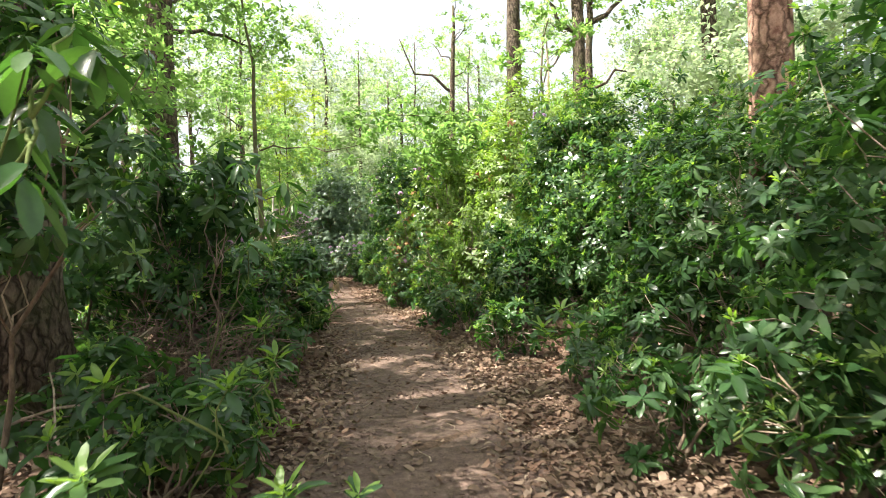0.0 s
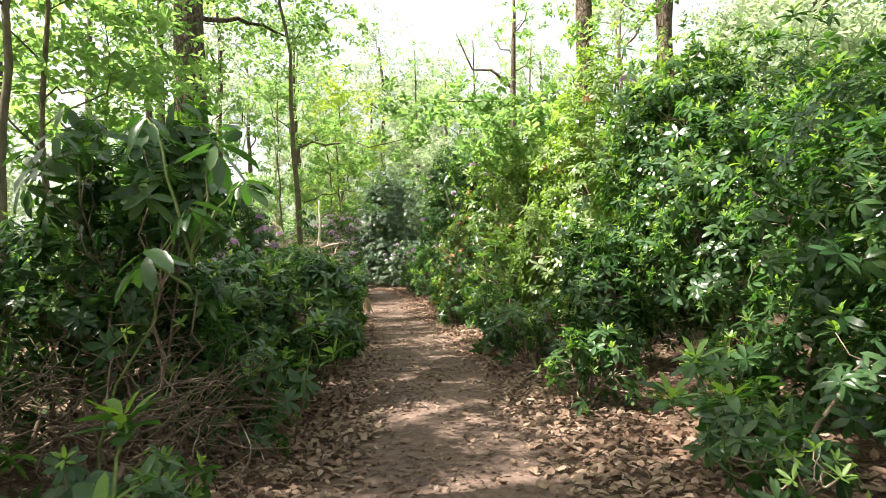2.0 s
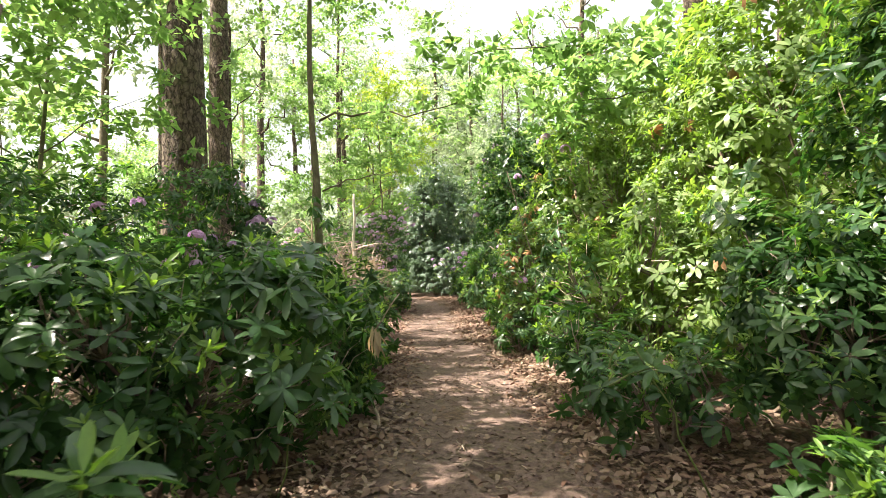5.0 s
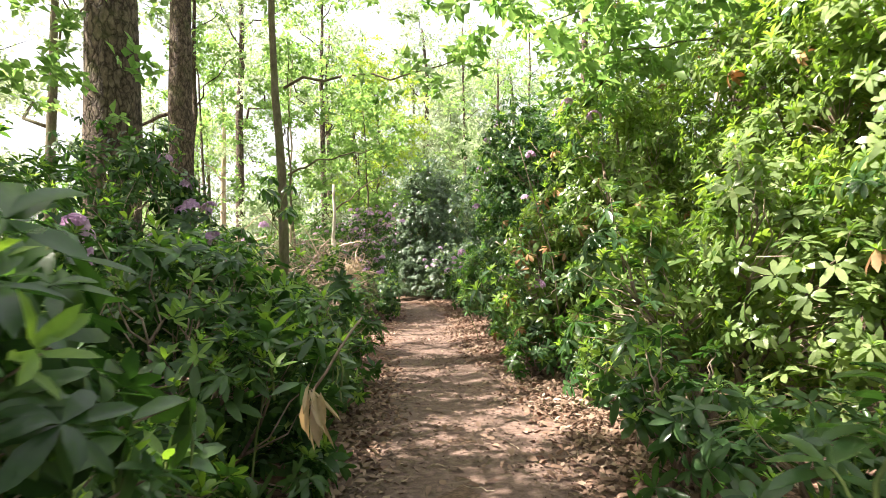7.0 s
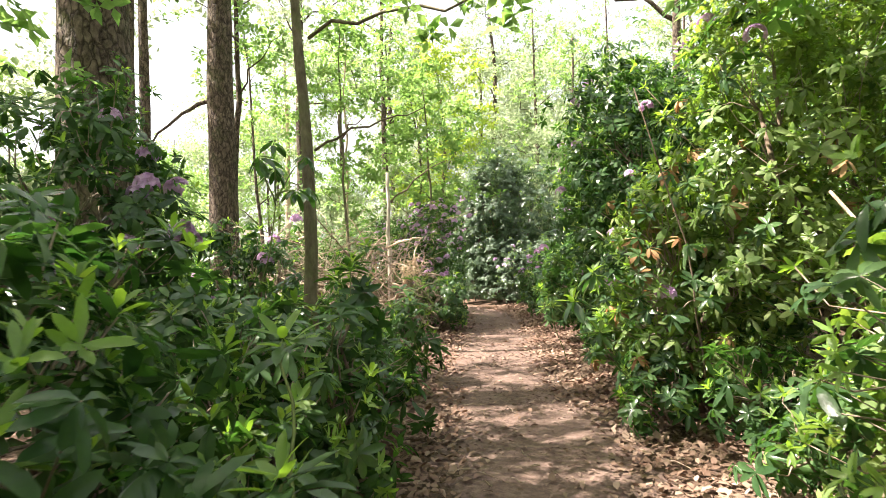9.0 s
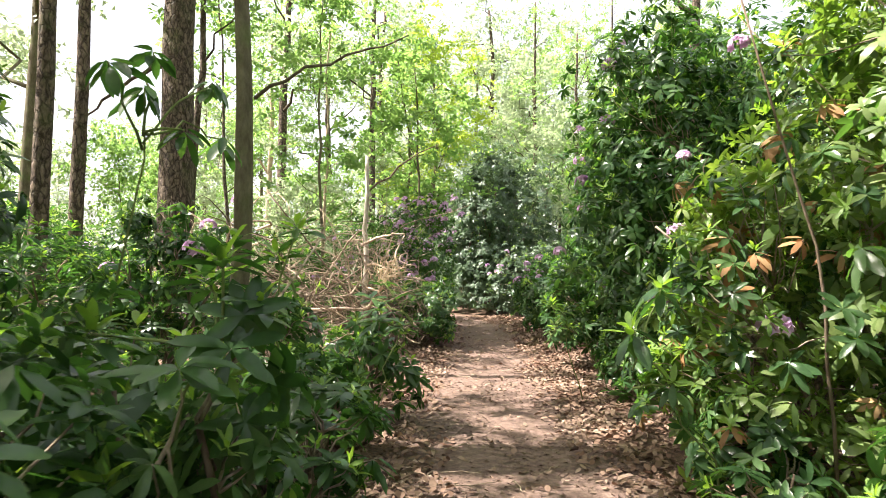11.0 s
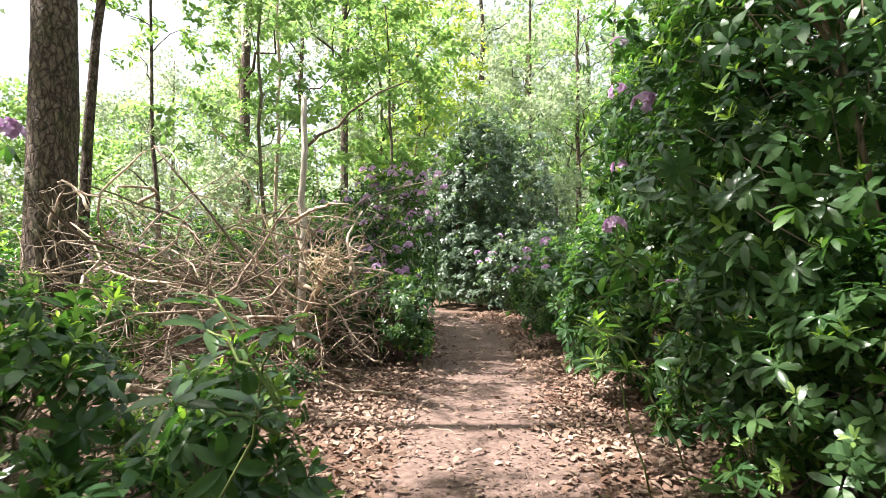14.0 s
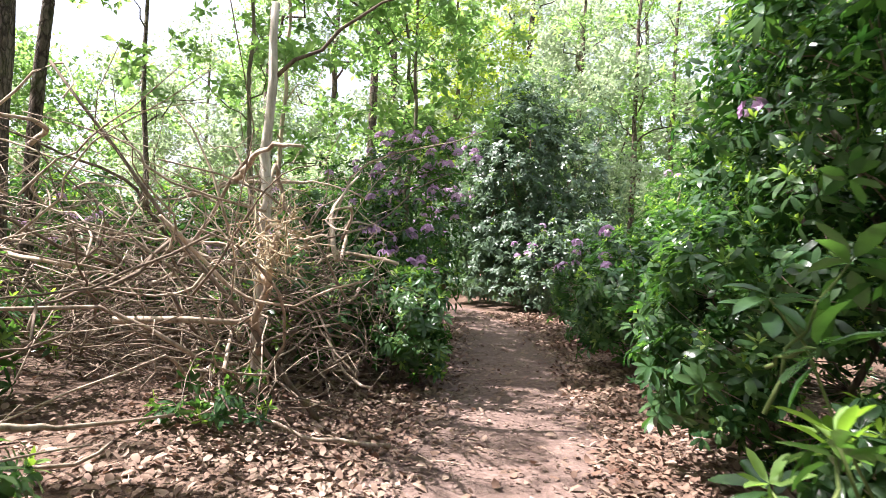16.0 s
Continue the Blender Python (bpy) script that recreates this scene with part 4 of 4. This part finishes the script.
def tangle(x, y, rx, ry, h, count, fine_count, seed, label, thick=1.0, wood=None, brow=None, bows=0):
    """A heap of bare crooked branches, each one a part, with fine twigs between."""
    rg = np.random.RandomState(seed)
    # brow: in front of this line the heap overhangs the ground
    hangs = lambda ln: brow is None or (ln[:, 2] > np.clip((brow - y - ln[:, 1]) * 0.3, 0, 0.32) - 0.01).all()
    z0 = float(ground_z(np.array(x), np.array(y)))
    top = thing("brushwood_tangle", x, y, z0, label, "branches", "heaps of brushwood")
    made = 0
    for k in range(count * 4):
        a, d = rg.uniform(0, 6.28), np.sqrt(rg.uniform())
        p0 = np.array([d * rx * np.cos(a), d * ry * np.sin(a), h * 0.62 * rg.uniform() ** 1.4 + 0.02])
        b_, e = rg.uniform(0, 6.28), rg.uniform(-0.35, 0.9)
        L = rg.uniform(0.35, 1.0) * h
        q = p0 + L * np.array([np.cos(b_) * np.cos(e), np.sin(b_) * np.cos(e), np.sin(e)])
        ln_ = arched(p0, q, rg, 0.11)
        ln_[:, 2] = np.maximum(ln_[:, 2], 0.02)
        if ln_[:, 2].max() > h * 1.1 or not hangs(ln_) or not off_path(ln_ + np.array([x, y, z0]), 1.0).all():
            continue
        made += 1
        if made > count:
            break
        r0 = thick * rg.choice([0.006, 0.010, 0.016, 0.026], p=[0.42, 0.36, 0.17, 0.05])
        part("branch", mesh_of("branch", *tube(ln_, np.linspace(r0, r0 * 0.35, 9), 5), wood or (m_drytwig if k % 5 > 1 else m_twig), True), top)
    for k in range(bows):
        a = rg.uniform(0, 6.28)
        p0 = np.array([0.8 * rx * rg.uniform(-1, 1), 0.8 * ry * rg.uniform(-0.8, 1), h * rg.uniform(0.25, 0.8)])
        L = rg.uniform(1.0, 2.1)
        ln_ = arched(p0, p0 + L * np.array([np.cos(a), 0.6 * np.sin(a), rg.uniform(-0.25, 0.3)]), rg, 0.13, 13)
        if hangs(ln_) and ln_[:, 2].min() > 0.05 and off_path(ln_ + np.array([x, y, z0]), 1.0).all():
            r0 = rg.uniform(0.013, 0.024)
            part("branch", mesh_of("branch", *tube(ln_, np.linspace(r0, r0 * 0.4, 13), 6, 0.1, rg), m_pale, True), top)
    fine = []
    for k in range(fine_count):
        a, d = rg.uniform(0, 6.28), np.sqrt(rg.uniform())
        p0 = np.array([d * rx * np.cos(a), d * ry * np.sin(a), rg.uniform(0.03, 0.85 * h)])
        q = p0 + rg.normal(size=3) * np.array([0.28, 0.28, 0.2])
        q[2] = max(q[2], 0.03)
        ln_ = arched(p0, q, rg, 0.15, 5)
        if hangs(ln_) and off_path(ln_ + np.array([x, y, z0]), 0.9).all():
            fine.append(tube(ln_, np.linspace(0.0045, 0.002, 5), 3))
    part("fine_brush", mesh_of("fine_brush", *merged(fine), wood or m_drytwig, True), top, kind="stuff")
    return top


HEAP = "tangled heap of bleached dry bare branches on leaf litter"
tangle(-7.3, 20.7, 2.4, 1.8, 2.5, 330, 600, 56, HEAP, 1.05, brow=20.4, bows=34)
# added darker heap: its colour stands in for shade inside the brushwood
tangle(-7.2, 21.2, 2.2, 1.3, 1.3, 190, 900, 59, "dead branches piled under the brushwood, dark for its shaded inside", 1.0, m_twig)
tangle(-1.95, 5.8, 0.75, 0.8, 0.95, 90, 420, 57, "brown dry twigs tangled under a rhododendron bush", 0.7, m_twig)
tangle(-5.6, 17.2, 0.9, 0.7, 1.1, 50, 200, 58, "low dry branches and twigs beside the path", 0.8)

# the peeled pale trunk with its torn root ball
stump = thing("peeled_dead_tree", -5.95, 20.57, 0.0, "thin dead tree with peeling pale bark and torn fibres", "tree")
ln = bend((0, 0, -0.05), (0.05, -0.05, 3.4), rng, 0.012, 12)
part("trunk", mesh_of("trunk", *tube(ln, np.linspace(0.055, 0.032, 12), 9, 0.10, rng), m_weathered, True), stump)
for q, r0 in (((0.5, -0.5, 1.1), 0.03), ((-0.7, -0.3, 2.5), 0.02), ((1.0, -0.6, 1.5), 0.02)):
    f = rng.uniform(0.2, 0.6)
    p0 = ln[int(f * 11)]
    part("branch", mesh_of("branch", *tube(bend(p0, q, rng, 0.1, 7), np.linspace(r0, r0 * 0.3, 7), 6), m_pale, True), stump)
part("branch", mesh_of("branch", *tube(bend(ln[9], (1.15, 0.5, 3.65), rng, 0.04, 8, 0.05), np.linspace(0.02, 0.008, 8), 6), m_twig, True), stump)
part("branch", mesh_of("branch", *tube(bend((0.02, 0.0, 0.5), (0.84, -0.92, 1.5), rng, 0.05, 8), np.linspace(0.035, 0.02, 8), 7), m_pale, True), stump)
shreds = []
for k in range(110):
    p0 = np.array([0.82, -0.9, 1.42]) + rng.normal(size=3) * np.array([0.10, 0.10, 0.11])
    shreds.append(tube(bend(p0, p0 + rng.normal(size=3) * 0.13, rng, 0.2, 5), np.linspace(0.006, 0.002, 5), 4))
part("torn_bark", mesh_of("torn_bark", *merged(shreds), m_straw), stump, "tan torn bark fibres", kind="stuff")


# ---- loose branches and hanging dead leaves ----
def loose_branch(pts_, r0, label, material=m_drytwig, seed=1):
    rg = np.random.RandomState(seed)
    a = np.asarray(pts_, float)
    t_, tt = np.linspace(0, 1, len(a)), np.linspace(0, 1, 10)
    ln_ = np.stack([np.interp(tt, t_, a[:, c]) for c in range(3)], -1)
    ln_[1:-1] += rg.normal(0, 0.012, (8, 3))
    ob = new("fallen_branch", mesh_of("fallen_branch", *tube(ln_ - ln_[0], np.linspace(r0, r0 * 0.45, 10), 7), material, True))
    ob.location = ln_[0]
    return tagged(ob, label, "branch", "loose branches")


BARE = "thin bare tan branch leaning through the bushes"
loose_branch([(-2.3, 3.6, 0.02), (-1.9, 3.5, 0.55), (-1.2, 3.6, 0.72)], 0.014, BARE, seed=2)
loose_branch([(-1.0, 2.7, 0.0), (-1.35, 3.1, 0.45), (-1.75, 3.6, 0.8)], 0.010, BARE, seed=3)
loose_branch([(-2.3, 4.4, 0.1), (-2.0, 4.3, 0.7), (-1.55, 4.3, 0.95)], 0.011, BARE, seed=4)
loose_branch([(-2.9, 7.1, 0.05), (-2.6, 7.3, 1.45), (-2.34, 7.45, 1.85), (-2.28, 7.5, 2.5)], 0.024, "dark crooked branch rising from the bush", m_twig, seed=5)
loose_branch([(-2.75, 12.1, 0.02), (-2.9, 12.75, 0.85), (-3.3, 14.4, 1.6)], 0.011, BARE, seed=6)
loose_branch([(-1.75, 10.5, 0.02), (-2.0, 10.9, 0.35), (-2.3, 11.2, 0.6)], 0.016, BARE, seed=7)
loose_branch([(-5.3, 20.6, 0.02), (-6.1, 20.1, 1.2), (-7.2, 19.6, 2.7)], 0.024, "leaning bare grey-brown branch across the brushwood", m_twig, seed=8)
loose_branch([(-0.6, 15.2, 0.1), (-0.7, 15.0, 1.4), (-1.1, 14.9, 2.9)], 0.011, "tall bare branch rising through the bush", m_twig, seed=9)
loose_branch([(1.9, 5.9, 0.3), (2.3, 6.0, 0.75), (2.6, 6.2, 0.9)], 0.012, BARE, seed=10)
loose_branch([(-4.6, 20.4, 0.02), (-5.0, 20.0, 0.12), (-5.7, 19.8, 0.3)], 0.02, BARE, seed=11)


PALE_STEM = "pale crooked branch inside the sunlit rhododendron"
loose_branch([(-0.5, 16.2, 0.02), (-0.9, 15.9, 1.2), (-1.5, 15.6, 1.75)], 0.016, PALE_STEM, m_pale, seed=12)
loose_branch([(-0.4, 15.7, 0.02), (-0.8, 15.4, 1.0), (-1.35, 15.2, 1.3)], 0.013, PALE_STEM, m_pale, seed=13)
loose_branch([(0.6, 12.6, 0.02), (0.1, 12.4, 0.9), (-0.35, 12.5, 1.7)], 0.014, PALE_STEM, m_pale, seed=14)


SINGLE_LEAVES = [mesh_of("leaf", *leaf_shape(0.14, 0.05, f, d), m_whorl) for f, d in ((0.1, 0.1), (0.22, 0.3), (0.06, 0.2), (0.28, 0.15))]


def near_spray(tip, foot, seed, fresh=False, heads=(), size=1.0, droop=0):
    """A single leafy rhododendron shoot that rises from foot to a rosette at tip, with further rosettes beside it."""
    rg = np.random.RandomState(seed)
    top = thing("rhododendron_shoot", *foot, "single rhododendron shoot with large leaf rosettes reaching towards the path", "shrub", "shoots by the path")
    base = np.array(foot, float)
    for k, q in enumerate((tip, *heads)):
        q = np.array(q, float) - base
        p0 = np.array([0, 0, -0.02]) if k == 0 else np.array(tip) - base - np.array([0, 0, 0.3]) * rg.uniform(0.6, 1.2)
        if k and (np.array(tip) - base)[2] < 0.5:
            p0 = np.array([0, 0, -0.02])
        ln_ = bend(p0, q, rg, 0.05, 7, 0.05)
        stem = part("stem", mesh_of("stem", *tube(ln_, np.linspace(0.007, 0.004, 7), 6), m_shoot, True), top)
        up = np.array([[rg.normal(0, 0.22), rg.normal(0, 0.22), 1.0]])
        fr_ = frames_of(up, rg, np.array([size * rg.uniform(0.9, 1.1)]))[0]
        m = Matrix([[*fr_[0], q[0]], [*fr_[1], q[1]], [*fr_[2], q[2]], [0, 0, 0, 1]])
        for j in range(8):
            a, e = 2.4 * j + rg.normal(0, 0.2), (-0.55 if droop else 0.1) + rg.normal(0, 0.2)
            part("leaf", SINGLE_LEAVES[(j + k) % 4], stem, at=m @ Matrix.Rotation(a, 4, "Z") @ Matrix.Translation((0.008, 0, 0.006 * j - 0.03))
                 @ Matrix.Rotation(-e, 4, "Y") @ Matrix.Scale(rg.uniform(0.75, 1.15), 4))
        if fresh:
            part("fresh_shoot", SHOOT_MESHES[k % 3], top, at=m @ Matrix.Translation((0, 0, 0.02)) @ Matrix.Scale(1.25, 4))
    return top


near_spray((-2.75, 12.9, 1.45), (-2.95, 12.9, 0.05), 301, True, [(-2.95, 13.1, 1.38), (-3.05, 12.75, 1.25)])
near_spray((-0.85, 4.68, 1.68), (-1.6, 4.9, 0.05), 302, False, [(-0.80, 4.80, 1.95), (-0.78, 5.0, 1.82), (-1.0, 4.6, 1.5), (-1.15, 4.85, 2.1)], 1.25, 1)
near_spray((-0.68, 2.05, 2.0), (-1.7, 2.6, 0.05), 303, False, [(-0.58, 2.2, 2.05), (-0.66, 2.0, 1.66), (-0.9, 2.3, 1.85), (-0.85, 2.5, 2.25), (-1.0, 2.2, 1.5), (-1.05, 2.6, 2.0)], 1.3, 1)
near_spray((-1.52, 8.55, 1.45), (-2.0, 8.6, 0.05), 304, False, [(-1.7, 8.7, 1.52), (-1.62, 8.45, 1.25)], 1.25, 1)
near_spray((-1.58, 8.8, 0.93), (-1.85, 8.9, 0.03), 305, True, [(-1.7, 9.1, 0.85)])
near_spray((0.12, 9.05, 1.03), (0.7, 9.3, 0.03), 306, False, [(0.3, 9.3, 1.1), (0.35, 9.0, 0.85), (0.2, 9.5, 0.8)], 1.25)
near_spray((-1.9, 10.12, 1.1), (-2.15, 10.2, 0.03), 307, True, [(-2.1, 10.4, 1.15), (-2.15, 10.0, 0.9)], 1.15)
near_spray((-3.35, 16.02, 1.26), (-3.75, 16.1, 0.03), 308, False, [(-3.62, 16.05, 1.34), (-3.6, 15.85, 1.05), (-3.42, 16.02, 1.0), (-3.85, 16.3, 1.2)], 1.15)
near_spray((-2.53, 18.5, 1.36), (-1.9, 18.8, 0.03), 309, False, [(-2.45, 18.3, 1.25), (-2.3, 18.6, 1.5)], 1.2)
near_spray((-2.48, 17.95, 1.1), (-2.15, 18.2, 0.03), 310, True, [(-2.4, 18.3, 1.0), (-2.3, 18.0, 0.85), (-2.5, 18.5, 0.8)], 1.1)
near_spray((-3.12, 13.88, 1.62), (-3.45, 14.0, 0.03), 311, True, [(-3.3, 14.0, 1.5)])
near_spray((-1.65, 14.8, 1.12), (-1.1, 15.1, 0.03), 312, True, [(-1.5, 15.0, 1.35), (-1.45, 14.85, 0.85)], 1.25, 1)
near_spray((-3.75, 13.6, 2.25), (-4.2, 13.8, 0.03), 315, False, [(-3.7, 13.8, 2.1), (-3.75, 13.4, 2.3), (-3.77, 14.07, 2.42), (-3.95, 14.4, 2.2), (-3.9, 13.8, 2.5)], 1.2, 1)
near_spray((-0.55, 3.05, 0.82), (-0.85, 3.2, 0.03), 316, True, [(-0.95, 2.8, 0.9), (-0.75, 3.3, 0.7)], 1.1)
near_spray((-0.1, 2.4, 0.62), (-0.32, 2.55, 0.03), 317, True, [(0.1, 2.65, 0.5), (-0.2, 2.7, 0.45)], 0.9)
near_spray((-0.65, 2.2, 0.75), (-0.95, 2.35, 0.03), 318, True, [(-0.85, 2.45, 0.62)], 1.0)
near_spray((-1.0, 6.6, 1.0), (-1.3, 6.8, 0.03), 319, True, [(-0.85, 6.45, 0.78), (-1.2, 6.9, 0.9)], 1.1)
near_spray((-0.55, 3.75, 0.82), (-0.9, 3.9, 0.03), 320, True, [(-0.79, 4.18, 0.95), (-0.72, 3.95, 0.68)], 1.1)
near_spray((-1.88, 10.9, 0.95), (-2.15, 11.0, 0.03), 321, True, [(-2.2, 11.4, 1.2), (-2.05, 11.2, 0.85)], 1.1)
near_spray((1.88, 3.5, 0.76), (2.3, 3.7, 0.03), 313, False, [(2.3, 3.42, 0.82), (2.15, 3.3, 0.5), (2.6, 3.3, 0.6)], 1.35)
near_spray((1.41, 5.84, 0.85), (1.7, 6.1, 0.03), 314, True, [(1.2, 5.5, 0.72), (1.5, 5.6, 0.7), (1.3, 5.9, 0.6)], 1.2)


def dead_spray(x, y, z, seed, material, n=13, length=0.19):
    """A bunch of withered leaves that hang from one twig."""
    rg = np.random.RandomState(seed)
    top = thing("withered_spray", x, y, z, "bunch of withered tan leaves hanging from a twig", "leaves", "withered sprays")
    for k in range(n):
        v, t = leaf_shape(length * rg.uniform(0.65, 1.1), 0.034, 0.3, rg.uniform(-0.3, 0.3))
        m = Matrix.Translation(rg.normal(0, 0.015, 3)) @ Matrix.Rotation(2.4 * k, 4, "Z") @ Matrix.Rotation(rg.uniform(0.95, 1.45), 4, "Y") @ Matrix.Rotation(rg.uniform(-1, 1), 4, "X")
        part("leaf", mesh_of("leaf", v, t, material), top, at=m)
    part("twig", mesh_of("twig", *tube(bend((0, 0, 0), (0.15, 0.1, 0.25), rg, 0.1, 5), np.linspace(0.006, 0.004, 5), 5), m_drytwig), top)
    return top


dead_spray(-1.42, 9.5, 0.98, 1, m_straw)
for k, (dx, dz) in enumerate(((0, 0.05), (-0.25, 0), (-0.12, -0.03), (0.2, 0.08))):
    dead_spray(-0.95 + dx, 16.6, 2.15 + dz, 10 + k, m_dead)

FLORET = mesh_of("floret", *floret_shape(), m_petal)
# flower heads low on the bushes by the path
for k, (x, y, z) in enumerate([(-1.35, 15.86, 1.72), (-2.37, 17.79, 1.66), (-1.2, 17.2, 2.5), (-2.0, 18.6, 1.3), (-1.0, 15.6, 2.9)]):
    head = thing("flower_head", x, y, z, "mauve-pink flower head of a rhododendron", "flower", "flower heads by the path")
    rg = np.random.RandomState(400 + k)
    d = rg.normal(size=(14, 3))
    d[:, 2] = np.abs(d[:, 2]) + 0.1
    d /= np.linalg.norm(d, axis=1)[:, None]
    for q, f in zip(d * 0.052, frames_of(d, rg, rg.uniform(1.0, 1.35, 14))):
        part("floret", FLORET, head, at=Matrix([[*f[0], q[0]], [*f[1], q[1]], [*f[2], q[2]], [0, 0, 0, 1]]))
    part("stalk", mesh_of("stalk", *tube(bend((0.02, 0.01, -0.10), (0, 0, 0.03), rg, 0.05, 5), np.linspace(0.006, 0.004, 5), 5), m_shoot), head)

# ---- fallen leaves ----
rng = np.random.RandomState(91)
N = 92000
y = rng.uniform(1.0, 30.0, N)
off = rng.normal(0, 1.95, N)
x = mid_x(y) + off
keep = (rng.uniform(size=N) < np.clip((np.abs(off) - 0.40) / 0.6, 0.04, 1.0)) & (x > -11)
x, y = x[keep], y[keep]
z = ground_z(x, y) + 0.024 + rng.uniform(0, 0.018, len(x))
pts = np.stack([x, y, z], -1)
out = []
which = rng.randint(0, 4, len(pts))
shapes = [leaf_shape(0.10, 0.05, 0.25, 0.1, 0.5), leaf_shape(0.085, 0.06, -0.2, -0.15, 0.5), leaf_shape(0.12, 0.04, 0.3, 0.3, 0.5), leaf_shape(0.07, 0.05, 0.12, -0.3, 0.5)]
fr = frames_of(rng.normal(size=pts.shape) * 0.28 + np.array([0, 0, 1.0]), rng, rng.uniform(0.35, 1.05, len(pts)))
for k in range(4):
    s = which == k
    out.append(stamp(shapes[k], pts[s], fr[s]))
tagged(new("leaf_litter", mesh_of("leaf_litter", *merged(out), m_litter)), "brown and tan fallen leaves scattered over the ground", "leaf litter", kind="stuff")
# crumbled leaf bits trodden into the path
M = 36000
y = rng.uniform(1.5, 24.0, M)
x = mid_x(y) + rng.uniform(-1.6, 1.6, M)
patchy = np.sin(x * 3.1 + y * 1.3) * np.sin(y * 2.3 - x) + rng.normal(0, 0.5, M)
x, y = x[patchy > -0.1], y[patchy > -0.1]
pts = np.stack([x, y, ground_z(x, y) + 0.021 + rng.uniform(0, 0.008, len(x))], -1)
bits = stamp(leaf_shape(0.055, 0.032, 0.15, 0.1, 1), pts, frames_of(rng.normal(size=pts.shape) * 0.22 + np.array([0, 0, 1.0]), rng, rng.uniform(0.25, 1.0, len(pts))))
tagged(new("leaf_crumbs", mesh_of("leaf_crumbs", *bits, m_crumb)), "small crumbled brown leaf bits trodden into the path", "leaf litter", kind="stuff")
sticks = []
for k in range(260):
    yy = rng.uniform(2, 26)
    xx = float(mid_x(yy)) + rng.normal(0, 1.6)
    p0 = np.array([xx, yy, float(ground_z(np.array(xx), np.array(yy))) + 0.03])
    q = p0 + np.array([rng.normal() * 0.16, rng.normal() * 0.16, rng.uniform(0, 0.02)])
    sticks.append(tube(bend(p0, q, rng, 0.08, 5), np.linspace(0.005, 0.003, 5), 4))
tagged(new("fallen_twigs", mesh_of("fallen_twigs", *merged(sticks), m_drytwig, True)), "short dry twigs lying on the ground", "twigs", kind="stuff")
